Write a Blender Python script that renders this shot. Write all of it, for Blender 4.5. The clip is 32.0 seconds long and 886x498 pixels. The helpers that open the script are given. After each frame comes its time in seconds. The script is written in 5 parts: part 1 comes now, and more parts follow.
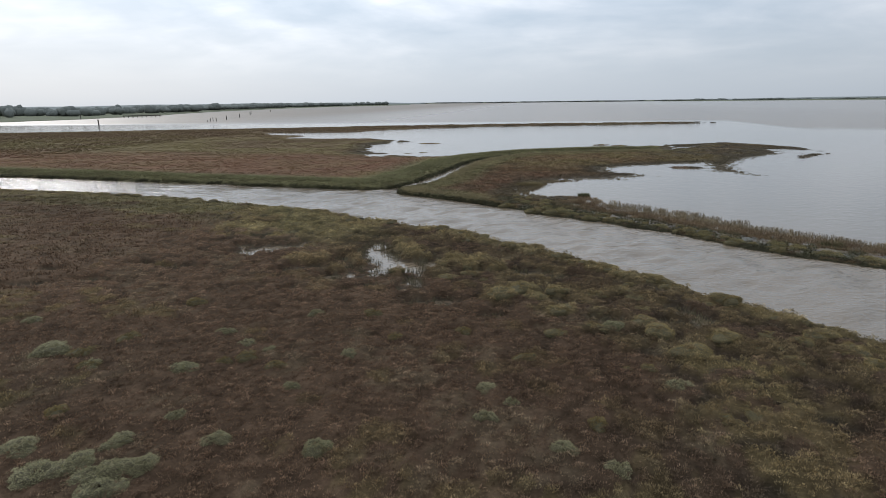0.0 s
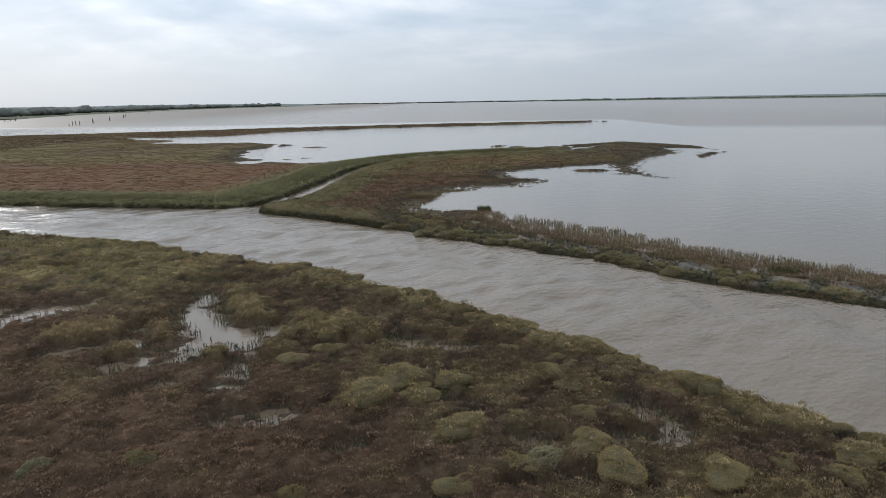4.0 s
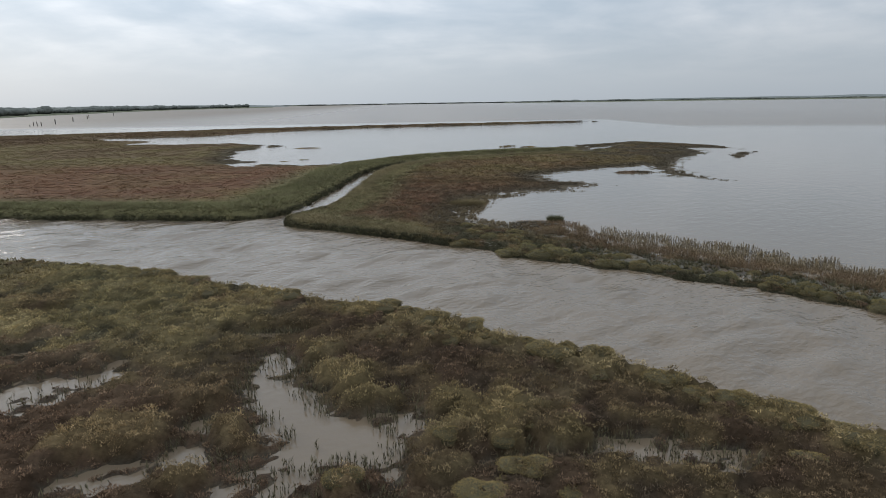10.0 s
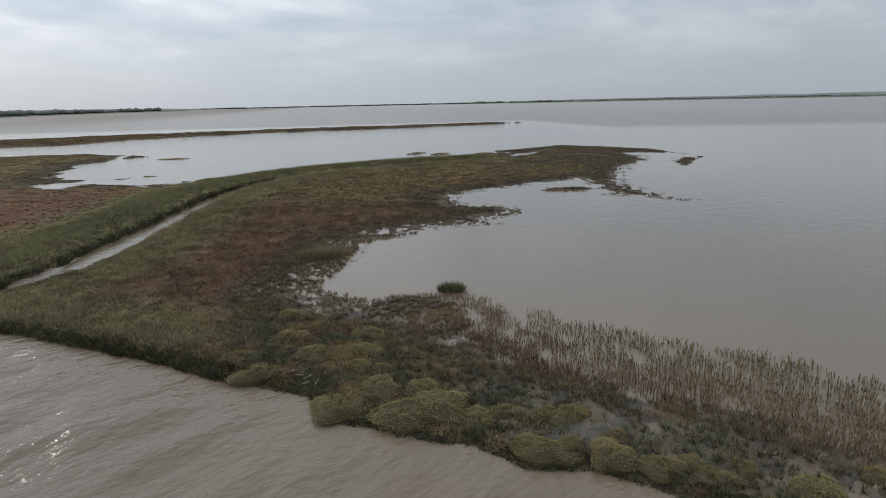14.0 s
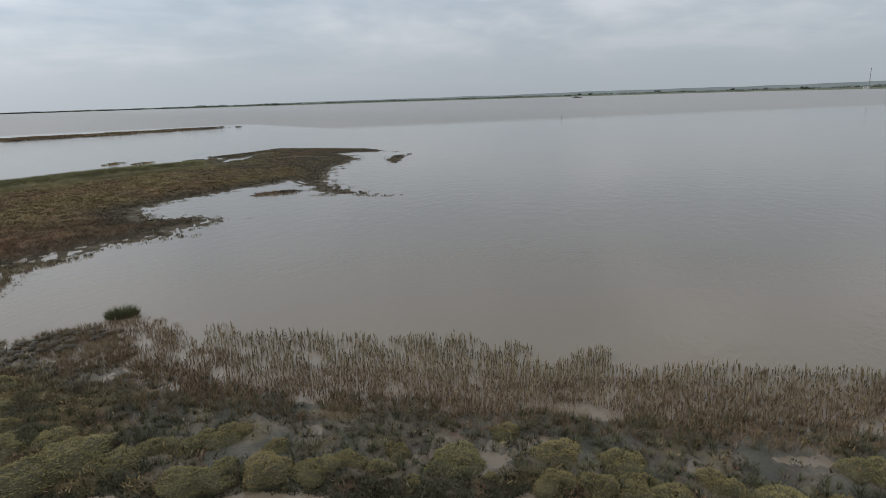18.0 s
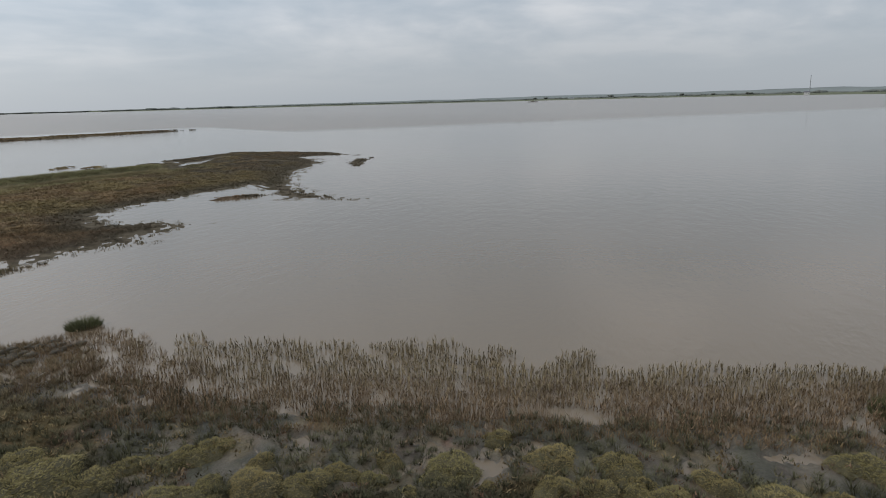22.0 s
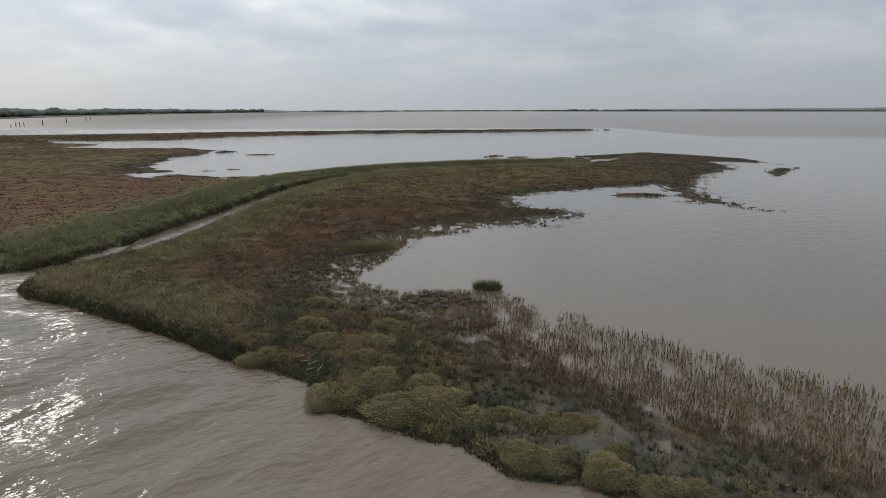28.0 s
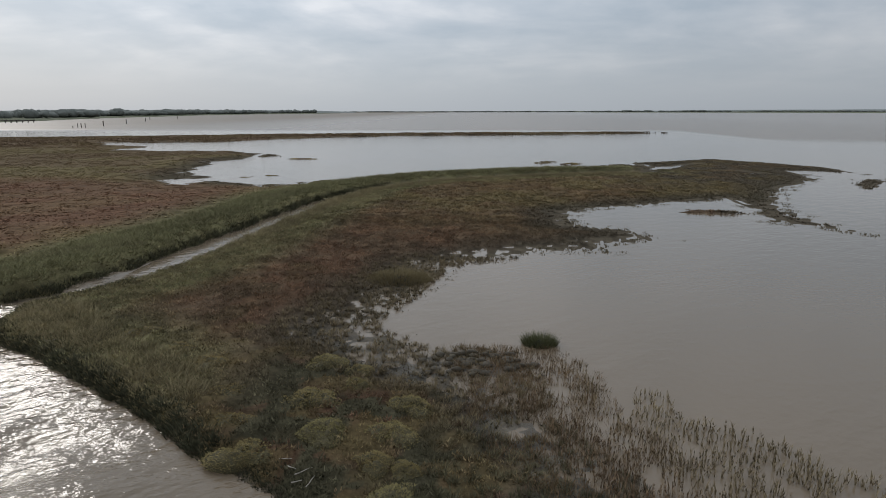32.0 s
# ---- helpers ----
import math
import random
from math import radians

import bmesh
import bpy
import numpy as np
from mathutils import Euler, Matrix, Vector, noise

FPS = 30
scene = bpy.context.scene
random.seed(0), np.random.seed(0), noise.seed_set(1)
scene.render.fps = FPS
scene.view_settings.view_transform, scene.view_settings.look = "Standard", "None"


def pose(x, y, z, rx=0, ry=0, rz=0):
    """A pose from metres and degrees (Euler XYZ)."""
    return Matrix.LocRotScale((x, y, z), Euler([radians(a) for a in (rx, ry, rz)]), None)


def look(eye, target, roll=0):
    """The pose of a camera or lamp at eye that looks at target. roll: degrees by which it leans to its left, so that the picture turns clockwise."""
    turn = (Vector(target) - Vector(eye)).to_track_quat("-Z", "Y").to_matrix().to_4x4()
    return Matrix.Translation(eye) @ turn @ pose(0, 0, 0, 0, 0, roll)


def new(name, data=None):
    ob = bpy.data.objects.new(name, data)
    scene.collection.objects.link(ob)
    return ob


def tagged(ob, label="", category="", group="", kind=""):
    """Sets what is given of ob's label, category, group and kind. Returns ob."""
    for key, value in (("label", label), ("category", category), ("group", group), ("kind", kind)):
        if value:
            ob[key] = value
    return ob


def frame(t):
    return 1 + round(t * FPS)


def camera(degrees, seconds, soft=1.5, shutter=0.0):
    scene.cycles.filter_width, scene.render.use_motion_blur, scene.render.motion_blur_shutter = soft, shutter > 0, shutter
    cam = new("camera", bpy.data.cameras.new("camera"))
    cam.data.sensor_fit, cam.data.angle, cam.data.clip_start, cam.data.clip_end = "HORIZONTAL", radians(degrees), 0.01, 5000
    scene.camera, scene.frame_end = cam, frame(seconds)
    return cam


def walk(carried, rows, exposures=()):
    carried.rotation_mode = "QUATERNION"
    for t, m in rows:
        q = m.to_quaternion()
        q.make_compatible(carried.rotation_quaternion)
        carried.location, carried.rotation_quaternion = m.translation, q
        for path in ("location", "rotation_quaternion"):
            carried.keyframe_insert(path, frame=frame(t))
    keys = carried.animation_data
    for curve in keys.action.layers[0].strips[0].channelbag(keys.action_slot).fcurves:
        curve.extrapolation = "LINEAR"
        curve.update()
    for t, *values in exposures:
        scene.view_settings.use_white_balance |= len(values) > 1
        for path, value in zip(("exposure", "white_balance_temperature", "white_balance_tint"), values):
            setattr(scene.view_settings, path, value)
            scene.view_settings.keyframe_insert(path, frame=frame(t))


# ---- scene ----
cam = camera(70.65, 32.0, 0.7)
PATH = [
    (0.0, pose(0.001, -10.405, 13.125, 76.714, 0.648, 8.829)),
    (0.5, pose(0.086, -8.611, 13.150, 76.656, 0.700, 7.527)),
    (1.0, pose(0.232, -6.508, 13.089, 76.687, 0.771, 6.665)),
    (1.5, pose(0.314, -4.213, 13.002, 76.673, 0.771, 6.164)),
    (2.0, pose(0.363, -2.063, 12.915, 76.671, 0.777, 4.814)),
    (2.5, pose(0.480, -0.075, 12.847, 76.668, 0.836, 2.904)),
    (3.0, pose(0.640, 1.846, 12.739, 76.680, 0.897, 1.568)),
    (3.5, pose(0.804, 3.613, 12.705, 76.659, 0.905, 0.405)),
    (5.5, pose(0.447, 7.776, 12.334, 76.705, 0.941, -1.277)),
    (6.0, pose(-0.214, 8.402, 12.223, 76.713, 0.931, -1.423)),
    (6.5, pose(-1.104, 8.814, 12.126, 76.728, 0.857, -1.492)),
    (7.0, pose(-2.364, 9.161, 12.045, 76.735, 0.806, -1.617)),
    (7.5, pose(-3.810, 9.383, 11.990, 76.753, 0.779, -1.698)),
    (8.0, pose(-5.243, 9.806, 11.908, 76.777, 0.767, -1.754)),
    (8.5, pose(-6.495, 10.776, 11.788, 76.800, 0.813, -1.781)),
    (9.0, pose(-7.489, 12.406, 11.716, 76.776, 0.825, -1.847)),
    (9.5, pose(-8.053, 14.659, 11.638, 76.792, 0.816, -1.924)),
    (10.0, pose(-8.417, 17.576, 11.638, 76.758, 0.852, -3.164)),
    (10.5, pose(-8.417, 20.888, 11.564, 76.766, 0.927, -5.348)),
    (11.0, pose(-8.073, 24.238, 11.550, 76.716, 0.947, -7.334)),
    (11.5, pose(-7.052, 28.049, 11.416, 76.745, 1.009, -8.008)),
    (12.0, pose(-5.976, 31.715, 11.302, 76.744, 1.031, -8.349)),
    (12.5, pose(-4.668, 35.264, 11.129, 76.787, 1.081, -8.728)),
    (13.0, pose(-3.285, 38.413, 11.028, 76.786, 1.082, -9.087)),
    (13.5, pose(-1.811, 41.176, 10.963, 76.792, 1.128, -9.397)),
    (15.5, pose(3.051, 44.867, 10.882, 76.887, 1.320, -10.763)),
    (16.0, pose(3.698, 44.148, 10.826, 76.878, 1.322, -11.577)),
    (16.5, pose(3.833, 43.486, 10.836, 76.733, 1.405, -18.275)),
    (17.0, pose(3.678, 43.067, 10.761, 76.672, 1.520, -24.267)),
    (17.5, pose(3.367, 42.756, 10.732, 76.560, 1.614, -28.161)),
    (18.0, pose(2.982, 42.639, 10.700, 76.431, 1.772, -33.734)),
    (18.5, pose(2.651, 42.808, 10.683, 76.301, 1.850, -39.740)),
    (19.0, pose(2.402, 43.116, 10.695, 76.274, 1.821, -43.381)),
    (19.5, pose(2.308, 43.360, 10.741, 76.204, 1.867, -44.866)),
    (20.0, pose(2.279, 43.516, 10.779, 76.229, 1.845, -45.481)),
    (20.5, pose(2.323, 43.610, 10.815, 76.338, 1.763, -44.263)),
    (21.0, pose(2.428, 43.605, 10.781, 76.451, 1.691, -42.006)),
    (21.5, pose(2.446, 43.609, 10.697, 76.556, 1.585, -39.941)),
    (22.0, pose(2.432, 43.581, 10.645, 76.651, 1.501, -37.558)),
    (22.5, pose(2.404, 43.590, 10.590, 76.740, 1.383, -34.297)),
    (23.0, pose(2.340, 43.641, 10.490, 76.868, 1.201, -31.125)),
    (23.5, pose(2.337, 43.694, 10.406, 76.934, 1.205, -28.788)),
    (24.0, pose(2.293, 43.721, 10.337, 77.004, 1.078, -26.580)),
    (24.5, pose(2.240, 43.766, 10.282, 77.098, 0.946, -23.931)),
    (25.0, pose(2.270, 43.774, 10.226, 77.165, 0.805, -21.060)),
    (25.5, pose(2.322, 43.793, 10.180, 77.220, 0.741, -18.153)),
    (27.5, pose(2.530, 43.746, 10.063, 77.425, 0.222, -4.466)),
    (28.0, pose(2.519, 43.857, 10.038, 77.447, 0.099, -1.568)),
    (28.5, pose(2.500, 44.090, 10.029, 77.461, 0.001, 0.149)),
    (29.0, pose(2.493, 44.522, 10.072, 77.476, -0.008, 1.168)),
    (29.5, pose(2.496, 45.165, 10.138, 77.493, -0.013, 1.801)),
    (30.0, pose(2.553, 45.962, 10.225, 77.494, 0.009, 2.186)),
    (30.5, pose(2.652, 46.892, 10.290, 77.511, 0.022, 2.474)),
    (31.0, pose(2.735, 48.028, 10.361, 77.521, 0.041, 2.704)),
    (31.5, pose(2.843, 49.418, 10.435, 77.529, 0.014, 2.862)),
    (32.0, pose(2.951, 50.924, 10.545, 77.518, 0.055, 2.943)),
]
walk(cam, PATH, ((0.0, 0.27, 6260, 11), (9.0, 0.17, 6310, 10), (13.0, 0.05, 6390, 10), (19.0, 0.07, 6400, 10), (23.0, 0.08, 6540, 11), (28.0, -0.05, 6500, 11), (32.0, -0.14, 6430, 11)))

# ---- sky and sun ----
SUN_AZ = radians(-44)        # from north (+y) towards east; the sun stands behind cloud over the western marsh
SUN_EL = radians(27)
SUN_DIR = Vector((math.sin(SUN_AZ) * math.cos(SUN_EL), math.cos(SUN_AZ) * math.cos(SUN_EL), math.sin(SUN_EL)))

sun_data = bpy.data.lights.new("sun", "SUN")
sun_data.energy, sun_data.angle, sun_data.color = 0.98, radians(14), (1.0, 0.95, 0.88)
sun = new("sun", sun_data)
sun.matrix_world = look(SUN_DIR * 100, (0, 0, 0))


def link_up(tree, a, b):
    tree.links.new(a, b)


def node(tree, kind, **values):
    n = tree.nodes.new(kind)
    for key, value in values.items():
        n.inputs[key].default_value = value
    return n


def make_world():
    world = bpy.data.worlds.new("overcast sky")
    scene.world = world
    world.use_nodes = True
    t = world.node_tree
    t.nodes.clear()
    out = t.nodes.new("ShaderNodeOutputWorld")
    sky = t.nodes.new("ShaderNodeTexSky")
    sky.sky_type = "NISHITA"
    sky.sun_disc = False
    sky.sun_elevation = SUN_EL
    sky.sun_rotation = SUN_AZ
    sky.air_density, sky.dust_density = 1.0, 2.0
    bg_sky = node(t, "ShaderNodeBackground", Strength=0.06)
    link_up(t, sky.outputs[0], bg_sky.inputs["Color"])
    co = t.nodes.new("ShaderNodeTexCoord")
    sep = t.nodes.new("ShaderNodeSeparateXYZ")
    link_up(t, co.outputs["Generated"], sep.inputs[0])

    def calc(op, a, b=None):
        n = t.nodes.new("ShaderNodeMath")
        n.operation = op
        for i, v in enumerate((a, b)):
            if v is None:
                continue
            if isinstance(v, (int, float)):
                n.inputs[i].default_value = v
            else:
                link_up(t, v, n.inputs[i])
        return n.outputs[0]

    # the cloud layer as a flat sheet overhead
    up = calc("ADD", calc("MAXIMUM", sep.outputs[2], 0.0), 0.20)
    u = calc("DIVIDE", sep.outputs[0], up)
    v = calc("DIVIDE", sep.outputs[1], up)
    uv = t.nodes.new("ShaderNodeCombineXYZ")
    link_up(t, u, uv.inputs[0])
    link_up(t, v, uv.inputs[1])
    big = node(t, "ShaderNodeTexNoise", Scale=0.75, Detail=6.0, Roughness=0.52, Distortion=0.5)
    link_up(t, uv.outputs[0], big.inputs["Vector"])
    small = node(t, "ShaderNodeTexNoise", Scale=3.2, Detail=5.0, Roughness=0.5, Distortion=0.3)
    link_up(t, uv.outputs[0], small.inputs["Vector"])
    mixed = calc("ADD", calc("MULTIPLY", big.outputs[0], 0.75), calc("MULTIPLY", small.outputs[0], 0.25))
    ramp = t.nodes.new("ShaderNodeValToRGB")
    e = ramp.color_ramp.elements
    e[0].position, e[0].color = 0.41, (0.416, 0.485, 0.555, 1)
    e[1].position, e[1].color = 0.60, (0.686, 0.715, 0.750, 1)
    mid = e.new(0.5)
    mid.color = (0.516, 0.570, 0.628, 1)
    link_up(t, mixed, ramp.inputs[0])
    # towards the horizon the layer blends to an even grey
    haze = t.nodes.new("ShaderNodeMapRange")
    haze.inputs["From Min"].default_value, haze.inputs["From Max"].default_value = 0.0, 0.16
    haze.interpolation_type = "SMOOTHSTEP"
    link_up(t, sep.outputs[2], haze.inputs["Value"])
    even = t.nodes.new("ShaderNodeMix")
    even.data_type = "RGBA"
    even.inputs["A"].default_value = (0.496, 0.545, 0.590, 1)
    link_up(t, haze.outputs[0], even.inputs["Factor"])
    link_up(t, ramp.outputs[0], even.inputs["B"])
    # brighter cloud round the hidden sun
    dot = t.nodes.new("ShaderNodeVectorMath")
    dot.operation = "DOT_PRODUCT"
    link_up(t, co.outputs["Generated"], dot.inputs[0])
    dot.inputs[1].default_value = SUN_DIR
    glow = calc("ADD", 0.81, calc("MULTIPLY", calc("POWER", calc("MAXIMUM", dot.outputs["Value"], 0.0), 2.0), 0.40))
    # an overcast sky is brightest overhead
    glow = calc("MULTIPLY", glow, calc("ADD", 1.0, calc("MULTIPLY", calc("MAXIMUM", sep.outputs[2], 0.0), 1.4)))
    bg_cloud = node(t, "ShaderNodeBackground")
    link_up(t, even.outputs["Result"], bg_cloud.inputs["Color"])
    link_up(t, glow, bg_cloud.inputs["Strength"])
    mix = node(t, "ShaderNodeMixShader", Fac=0.90)
    link_up(t, bg_sky.outputs[0], mix.inputs[1])
    link_up(t, bg_cloud.outputs[0], mix.inputs[2])
    link_up(t, mix.outputs[0], out.inputs[0])


make_world()


# ---- materials ----
def material(name, roughness=0.8, specular=0.3):
    m = bpy.data.materials.new(name)
    m.use_nodes = True
    b = m.node_tree.nodes["Principled BSDF"]
    b.inputs["Roughness"].default_value = roughness
    b.inputs["Specular IOR Level"].default_value = specular
    return m, m.node_tree, b


def noise_at(tree, scale, detail=4.0, rough=0.55, stretch=None):
    co = tree.nodes.new("ShaderNodeTexCoord")
    n = node(tree, "ShaderNodeTexNoise", Scale=scale, Detail=detail, Roughness=rough)
    if stretch:
        mp = tree.nodes.new("ShaderNodeMapping")
        mp.vector_type = "TEXTURE"
        mp.inputs["Scale"].default_value = stretch[0]
        mp.inputs["Rotation"].default_value = (0, 0, radians(stretch[1]))
        link_up(tree, co.outputs["Object"], mp.inputs["Vector"])
        link_up(tree, mp.outputs[0], n.inputs["Vector"])
    else:
        link_up(tree, co.outputs["Object"], n.inputs["Vector"])
    return n


def range_of(tree, value, a, b, c, d):
    n = tree.nodes.new("ShaderNodeMapRange")
    for key, val in zip(("From Min", "From Max", "To Min", "To Max"), (a, b, c, d)):
        n.inputs[key].default_value = val
    link_up(tree, value, n.inputs["Value"])
    return n.outputs[0]


def scaled(tree, colour, factor):
    n = tree.nodes.new("ShaderNodeVectorMath")
    n.operation = "SCALE"
    link_up(tree, colour, n.inputs[0])
    link_up(tree, factor, n.inputs["Scale"])
    return n.outputs[0]


def tone_material(name, roughness, spread, scale, bump=0.0, bump_scale=6.0, specular=0.25):
    """Plant or soil colour from the mesh's own 'tone', broken up at two scales."""
    m, t, b = material(name, roughness, specular)
    a = t.nodes.new("ShaderNodeAttribute")
    a.attribute_name = "tone"
    n1 = noise_at(t, scale, 5.0)
    n2 = noise_at(t, scale * 7.3, 3.0)
    f1 = range_of(t, n1.outputs[0], 0.3, 0.7, 1 - spread, 1 + spread)
    f2 = range_of(t, n2.outputs[0], 0.3, 0.7, 1 - spread * 0.6, 1 + spread * 0.6)
    c = scaled(t, scaled(t, a.outputs["Color"], f1), f2)
    link_up(t, c, b.inputs["Base Color"])
    if bump:
        n3 = noise_at(t, bump_scale, 6.0, 0.65)
        bp = node(t, "ShaderNodeBump", Strength=1.0, Distance=bump)
        link_up(t, n3.outputs[0], bp.inputs["Height"])
        link_up(t, bp.outputs[0], b.inputs["Normal"])
    return m


GROUND_MAT = tone_material("marsh soil and plant litter", 0.85, 0.4, 0.9, 0.09, 8.0, 0.03)


def wet_sheen(m):
    """Bare mud just above the water stays wet and glossy."""
    t = m.node_tree
    b = t.nodes["Principled BSDF"]
    w = t.nodes.new("ShaderNodeAttribute")
    w.attribute_name = "wet"
    link_up(t, range_of(t, w.outputs["Fac"], 0, 1, 0.9, 0.30), b.inputs["Roughness"])
    link_up(t, range_of(t, w.outputs["Fac"], 0, 1, 0.02, 0.40), b.inputs["Specular IOR Level"])


wet_sheen(GROUND_MAT)
LEAF_MAT = tone_material("marsh leaves", 0.8, 0.28, 1.3, specular=0.08)
STALK_MAT = tone_material("dry stalks", 0.8, 0.2, 1.1, specular=0.08)


def leaf_material(name, a, b_col, spread=0.19):
    m, t, b = material(name, 0.75, 0.1)
    info = t.nodes.new("ShaderNodeObjectInfo")
    geo = t.nodes.new("ShaderNodeNewGeometry")
    mx = t.nodes.new("ShaderNodeMix")
    mx.data_type = "RGBA"
    mx.inputs["A"].default_value, mx.inputs["B"].default_value = (*a, 1), (*b_col, 1)
    link_up(t, info.outputs["Random"], mx.inputs["Factor"])
    f = range_of(t, geo.outputs["Random Per Island"], 0, 1, 1 - spread, 1 + spread)
    link_up(t, scaled(t, mx.outputs["Result"], f), b.inputs["Base Color"])
    return m


PURSLANE_MAT = leaf_material("grey-green purslane leaves", (0.220, 0.172, 0.076), (0.172, 0.146, 0.064))
CUSHION_MAT = leaf_material("olive-tan cushion leaves", (0.176, 0.129, 0.051), (0.150, 0.112, 0.046), 0.36)
PURSLANE_PALE_MAT = leaf_material("pale sage leaves", (0.250, 0.225, 0.130), (0.215, 0.196, 0.108), 0.26)
TUSSOCK_MAT = leaf_material("dark green grass blades", (0.098, 0.100, 0.048), (0.112, 0.110, 0.054))
TUSSOCK_BROWN_MAT = leaf_material("brown-green grass blades", (0.185, 0.148, 0.078), (0.200, 0.155, 0.080))
WOODY_MAT = tone_material("twiggy bush core", 0.9, 0.3, 3.0)


def water_material():
    m, t, b = material("silty estuary water", 0.06, 0.5)
    b.inputs["IOR"].default_value = 1.333
    n0 = noise_at(t, 0.02, 3.0)
    mx = t.nodes.new("ShaderNodeMix")
    mx.data_type = "RGBA"
    mx.inputs["A"].default_value, mx.inputs["B"].default_value = (0.130, 0.099, 0.067, 1), (0.150, 0.114, 0.078, 1)
    link_up(t, range_of(t, n0.outputs[0], 0.35, 0.65, 0, 1), mx.inputs["Factor"])
    link_up(t, mx.outputs["Result"], b.inputs["Base Color"])
    rough = t.nodes.new("ShaderNodeAttribute")      # the wind-roughened water of the open tideway
    rough.attribute_name = "race"
    link_up(t, range_of(t, rough.outputs["Fac"], 0, 2.2, 0.06, 0.52), b.inputs["Roughness"])
    chop = t.nodes.new("ShaderNodeAttribute")
    chop.attribute_name = "chop"
    w1 = noise_at(t, 0.9, 2.0, 0.5, ((1.7, 0.9, 1.0), 40))
    w2 = noise_at(t, 2.6, 3.0, 0.55, ((1.3, 0.85, 1.0), 30))
    s = t.nodes.new("ShaderNodeMath")
    s.operation = "MULTIPLY_ADD"
    link_up(t, w1.outputs[0], s.inputs[0])
    s.inputs[1].default_value = 1.8
    half = t.nodes.new("ShaderNodeMath")
    half.operation = "MULTIPLY"
    half.inputs[1].default_value = 1.0
    link_up(t, w2.outputs[0], half.inputs[0])
    link_up(t, half.outputs[0], s.inputs[2])
    p = t.nodes.new("ShaderNodeMath")
    p.operation = "MULTIPLY"
    link_up(t, s.outputs[0], p.inputs[0])
    link_up(t, chop.outputs["Fac"], p.inputs[1])
    bp = node(t, "ShaderNodeBump", Strength=1.0, Distance=0.05)
    link_up(t, p.outputs[0], bp.inputs["Height"])
    link_up(t, bp.outputs[0], b.inputs["Normal"])
    return m


WATER_MAT = water_material()


def plain_material(name, colour, roughness=0.8, spread=0.25, scale=2.0, metallic=0.0):
    m, t, b = material(name, roughness)
    b.inputs["Metallic"].default_value = metallic
    n = noise_at(t, scale, 5.0)
    mx = t.nodes.new("ShaderNodeMix")
    mx.data_type = "RGBA"
    mx.inputs["A"].default_value = (*[c * (1 - spread) for c in colour], 1)
    mx.inputs["B"].default_value = (*[c * (1 + spread) for c in colour], 1)
    link_up(t, n.outputs[0], mx.inputs["Factor"])
    link_up(t, mx.outputs["Result"], b.inputs["Base Color"])
    return m


TIMBER_MAT = plain_material("wet dark timber", (0.06, 0.05, 0.042))
BLEACHED_MAT = plain_material("bleached driftwood", (0.30, 0.27, 0.23))
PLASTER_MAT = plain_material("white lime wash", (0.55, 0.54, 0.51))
ROOF_MAT = plain_material("slate roof", (0.11, 0.11, 0.12))
STEEL_MAT = plain_material("grey painted steel", (0.25, 0.26, 0.27), 0.5)
# distance haze is put into the tree and slope colours: paler and greyer
HAZED_TREE_MAT = plain_material("far woodland foliage", (0.138, 0.146, 0.132), 0.9, 0.3, 0.02)
HAZED_HILL_MAT = plain_material("far wooded slopes", (0.165, 0.180, 0.172), 0.9, 0.25, 0.004)
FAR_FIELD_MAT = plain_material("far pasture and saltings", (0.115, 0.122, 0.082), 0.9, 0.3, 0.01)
for dull in (HAZED_TREE_MAT, HAZED_HILL_MAT, FAR_FIELD_MAT):
    dull.node_tree.nodes["Principled BSDF"].inputs["Specular IOR Level"].default_value = 0.03
BARK_MAT = plain_material("grey bark", (0.09, 0.075, 0.06))


# ---- plan of the estuary: shorelines in metres ----
SOUTH_SHORE = [(-330, 118), (-140, 85), (-84, 76.7), (-67, 73.6), (-51, 70.2), (-32, 63.7), (-19.3, 57.1), (-10, 51.5),
               (-5.8, 48.7), (-2.4, 45.4), (1, 42.7), (6.2, 37.5), (11.2, 32.1), (18.4, 24.7), (32, 11), (60, -20), (160, -140),
               (-330, -140)]
NORTH_BANK = [(-330, 135), (-180, 107), (-102, 94.6), (-87, 92.6), (-71, 89.6), (-58, 87.3), (-46, 85.2), (-35, 83.4), (-27, 82),
              (-23.9, 82.6), (-22, 84.8), (-20.7, 89), (-19.8, 97), (-18.7, 103), (-17.5, 114), (-16.2, 123), (-13.3, 133),
              (-9.1, 140), (-2.5, 147), (7, 152), (17.3, 156.5), (34, 162)]
NORTH_LAGOON = [(36, 181), (16, 166), (7.4, 161), (-3, 156), (-12, 150), (-19, 146), (-26, 142.5), (-29, 141.5), (-35, 144.5),
                (-43, 147), (-45, 155), (-48, 169), (-51, 185), (-48, 191), (-41, 199), (-55, 212), (-66, 218), (-80, 215),
                (-93, 218), (-99, 226), (-94, 237), (-111, 244), (-126, 262)]
FAR_SPIT = [(-99, 261), (-84, 268), (-72, 290), (-30, 318), (9, 326), (66, 342), (97, 360), (95, 366), (72, 368), (11, 361),
            (-52, 347), (-88, 334), (-125, 316), (-150, 305), (-190, 296), (-217, 281), (-258, 270), (-330, 240), (-420, 180)]
NORTH_MARSH = NORTH_BANK + NORTH_LAGOON + FAR_SPIT
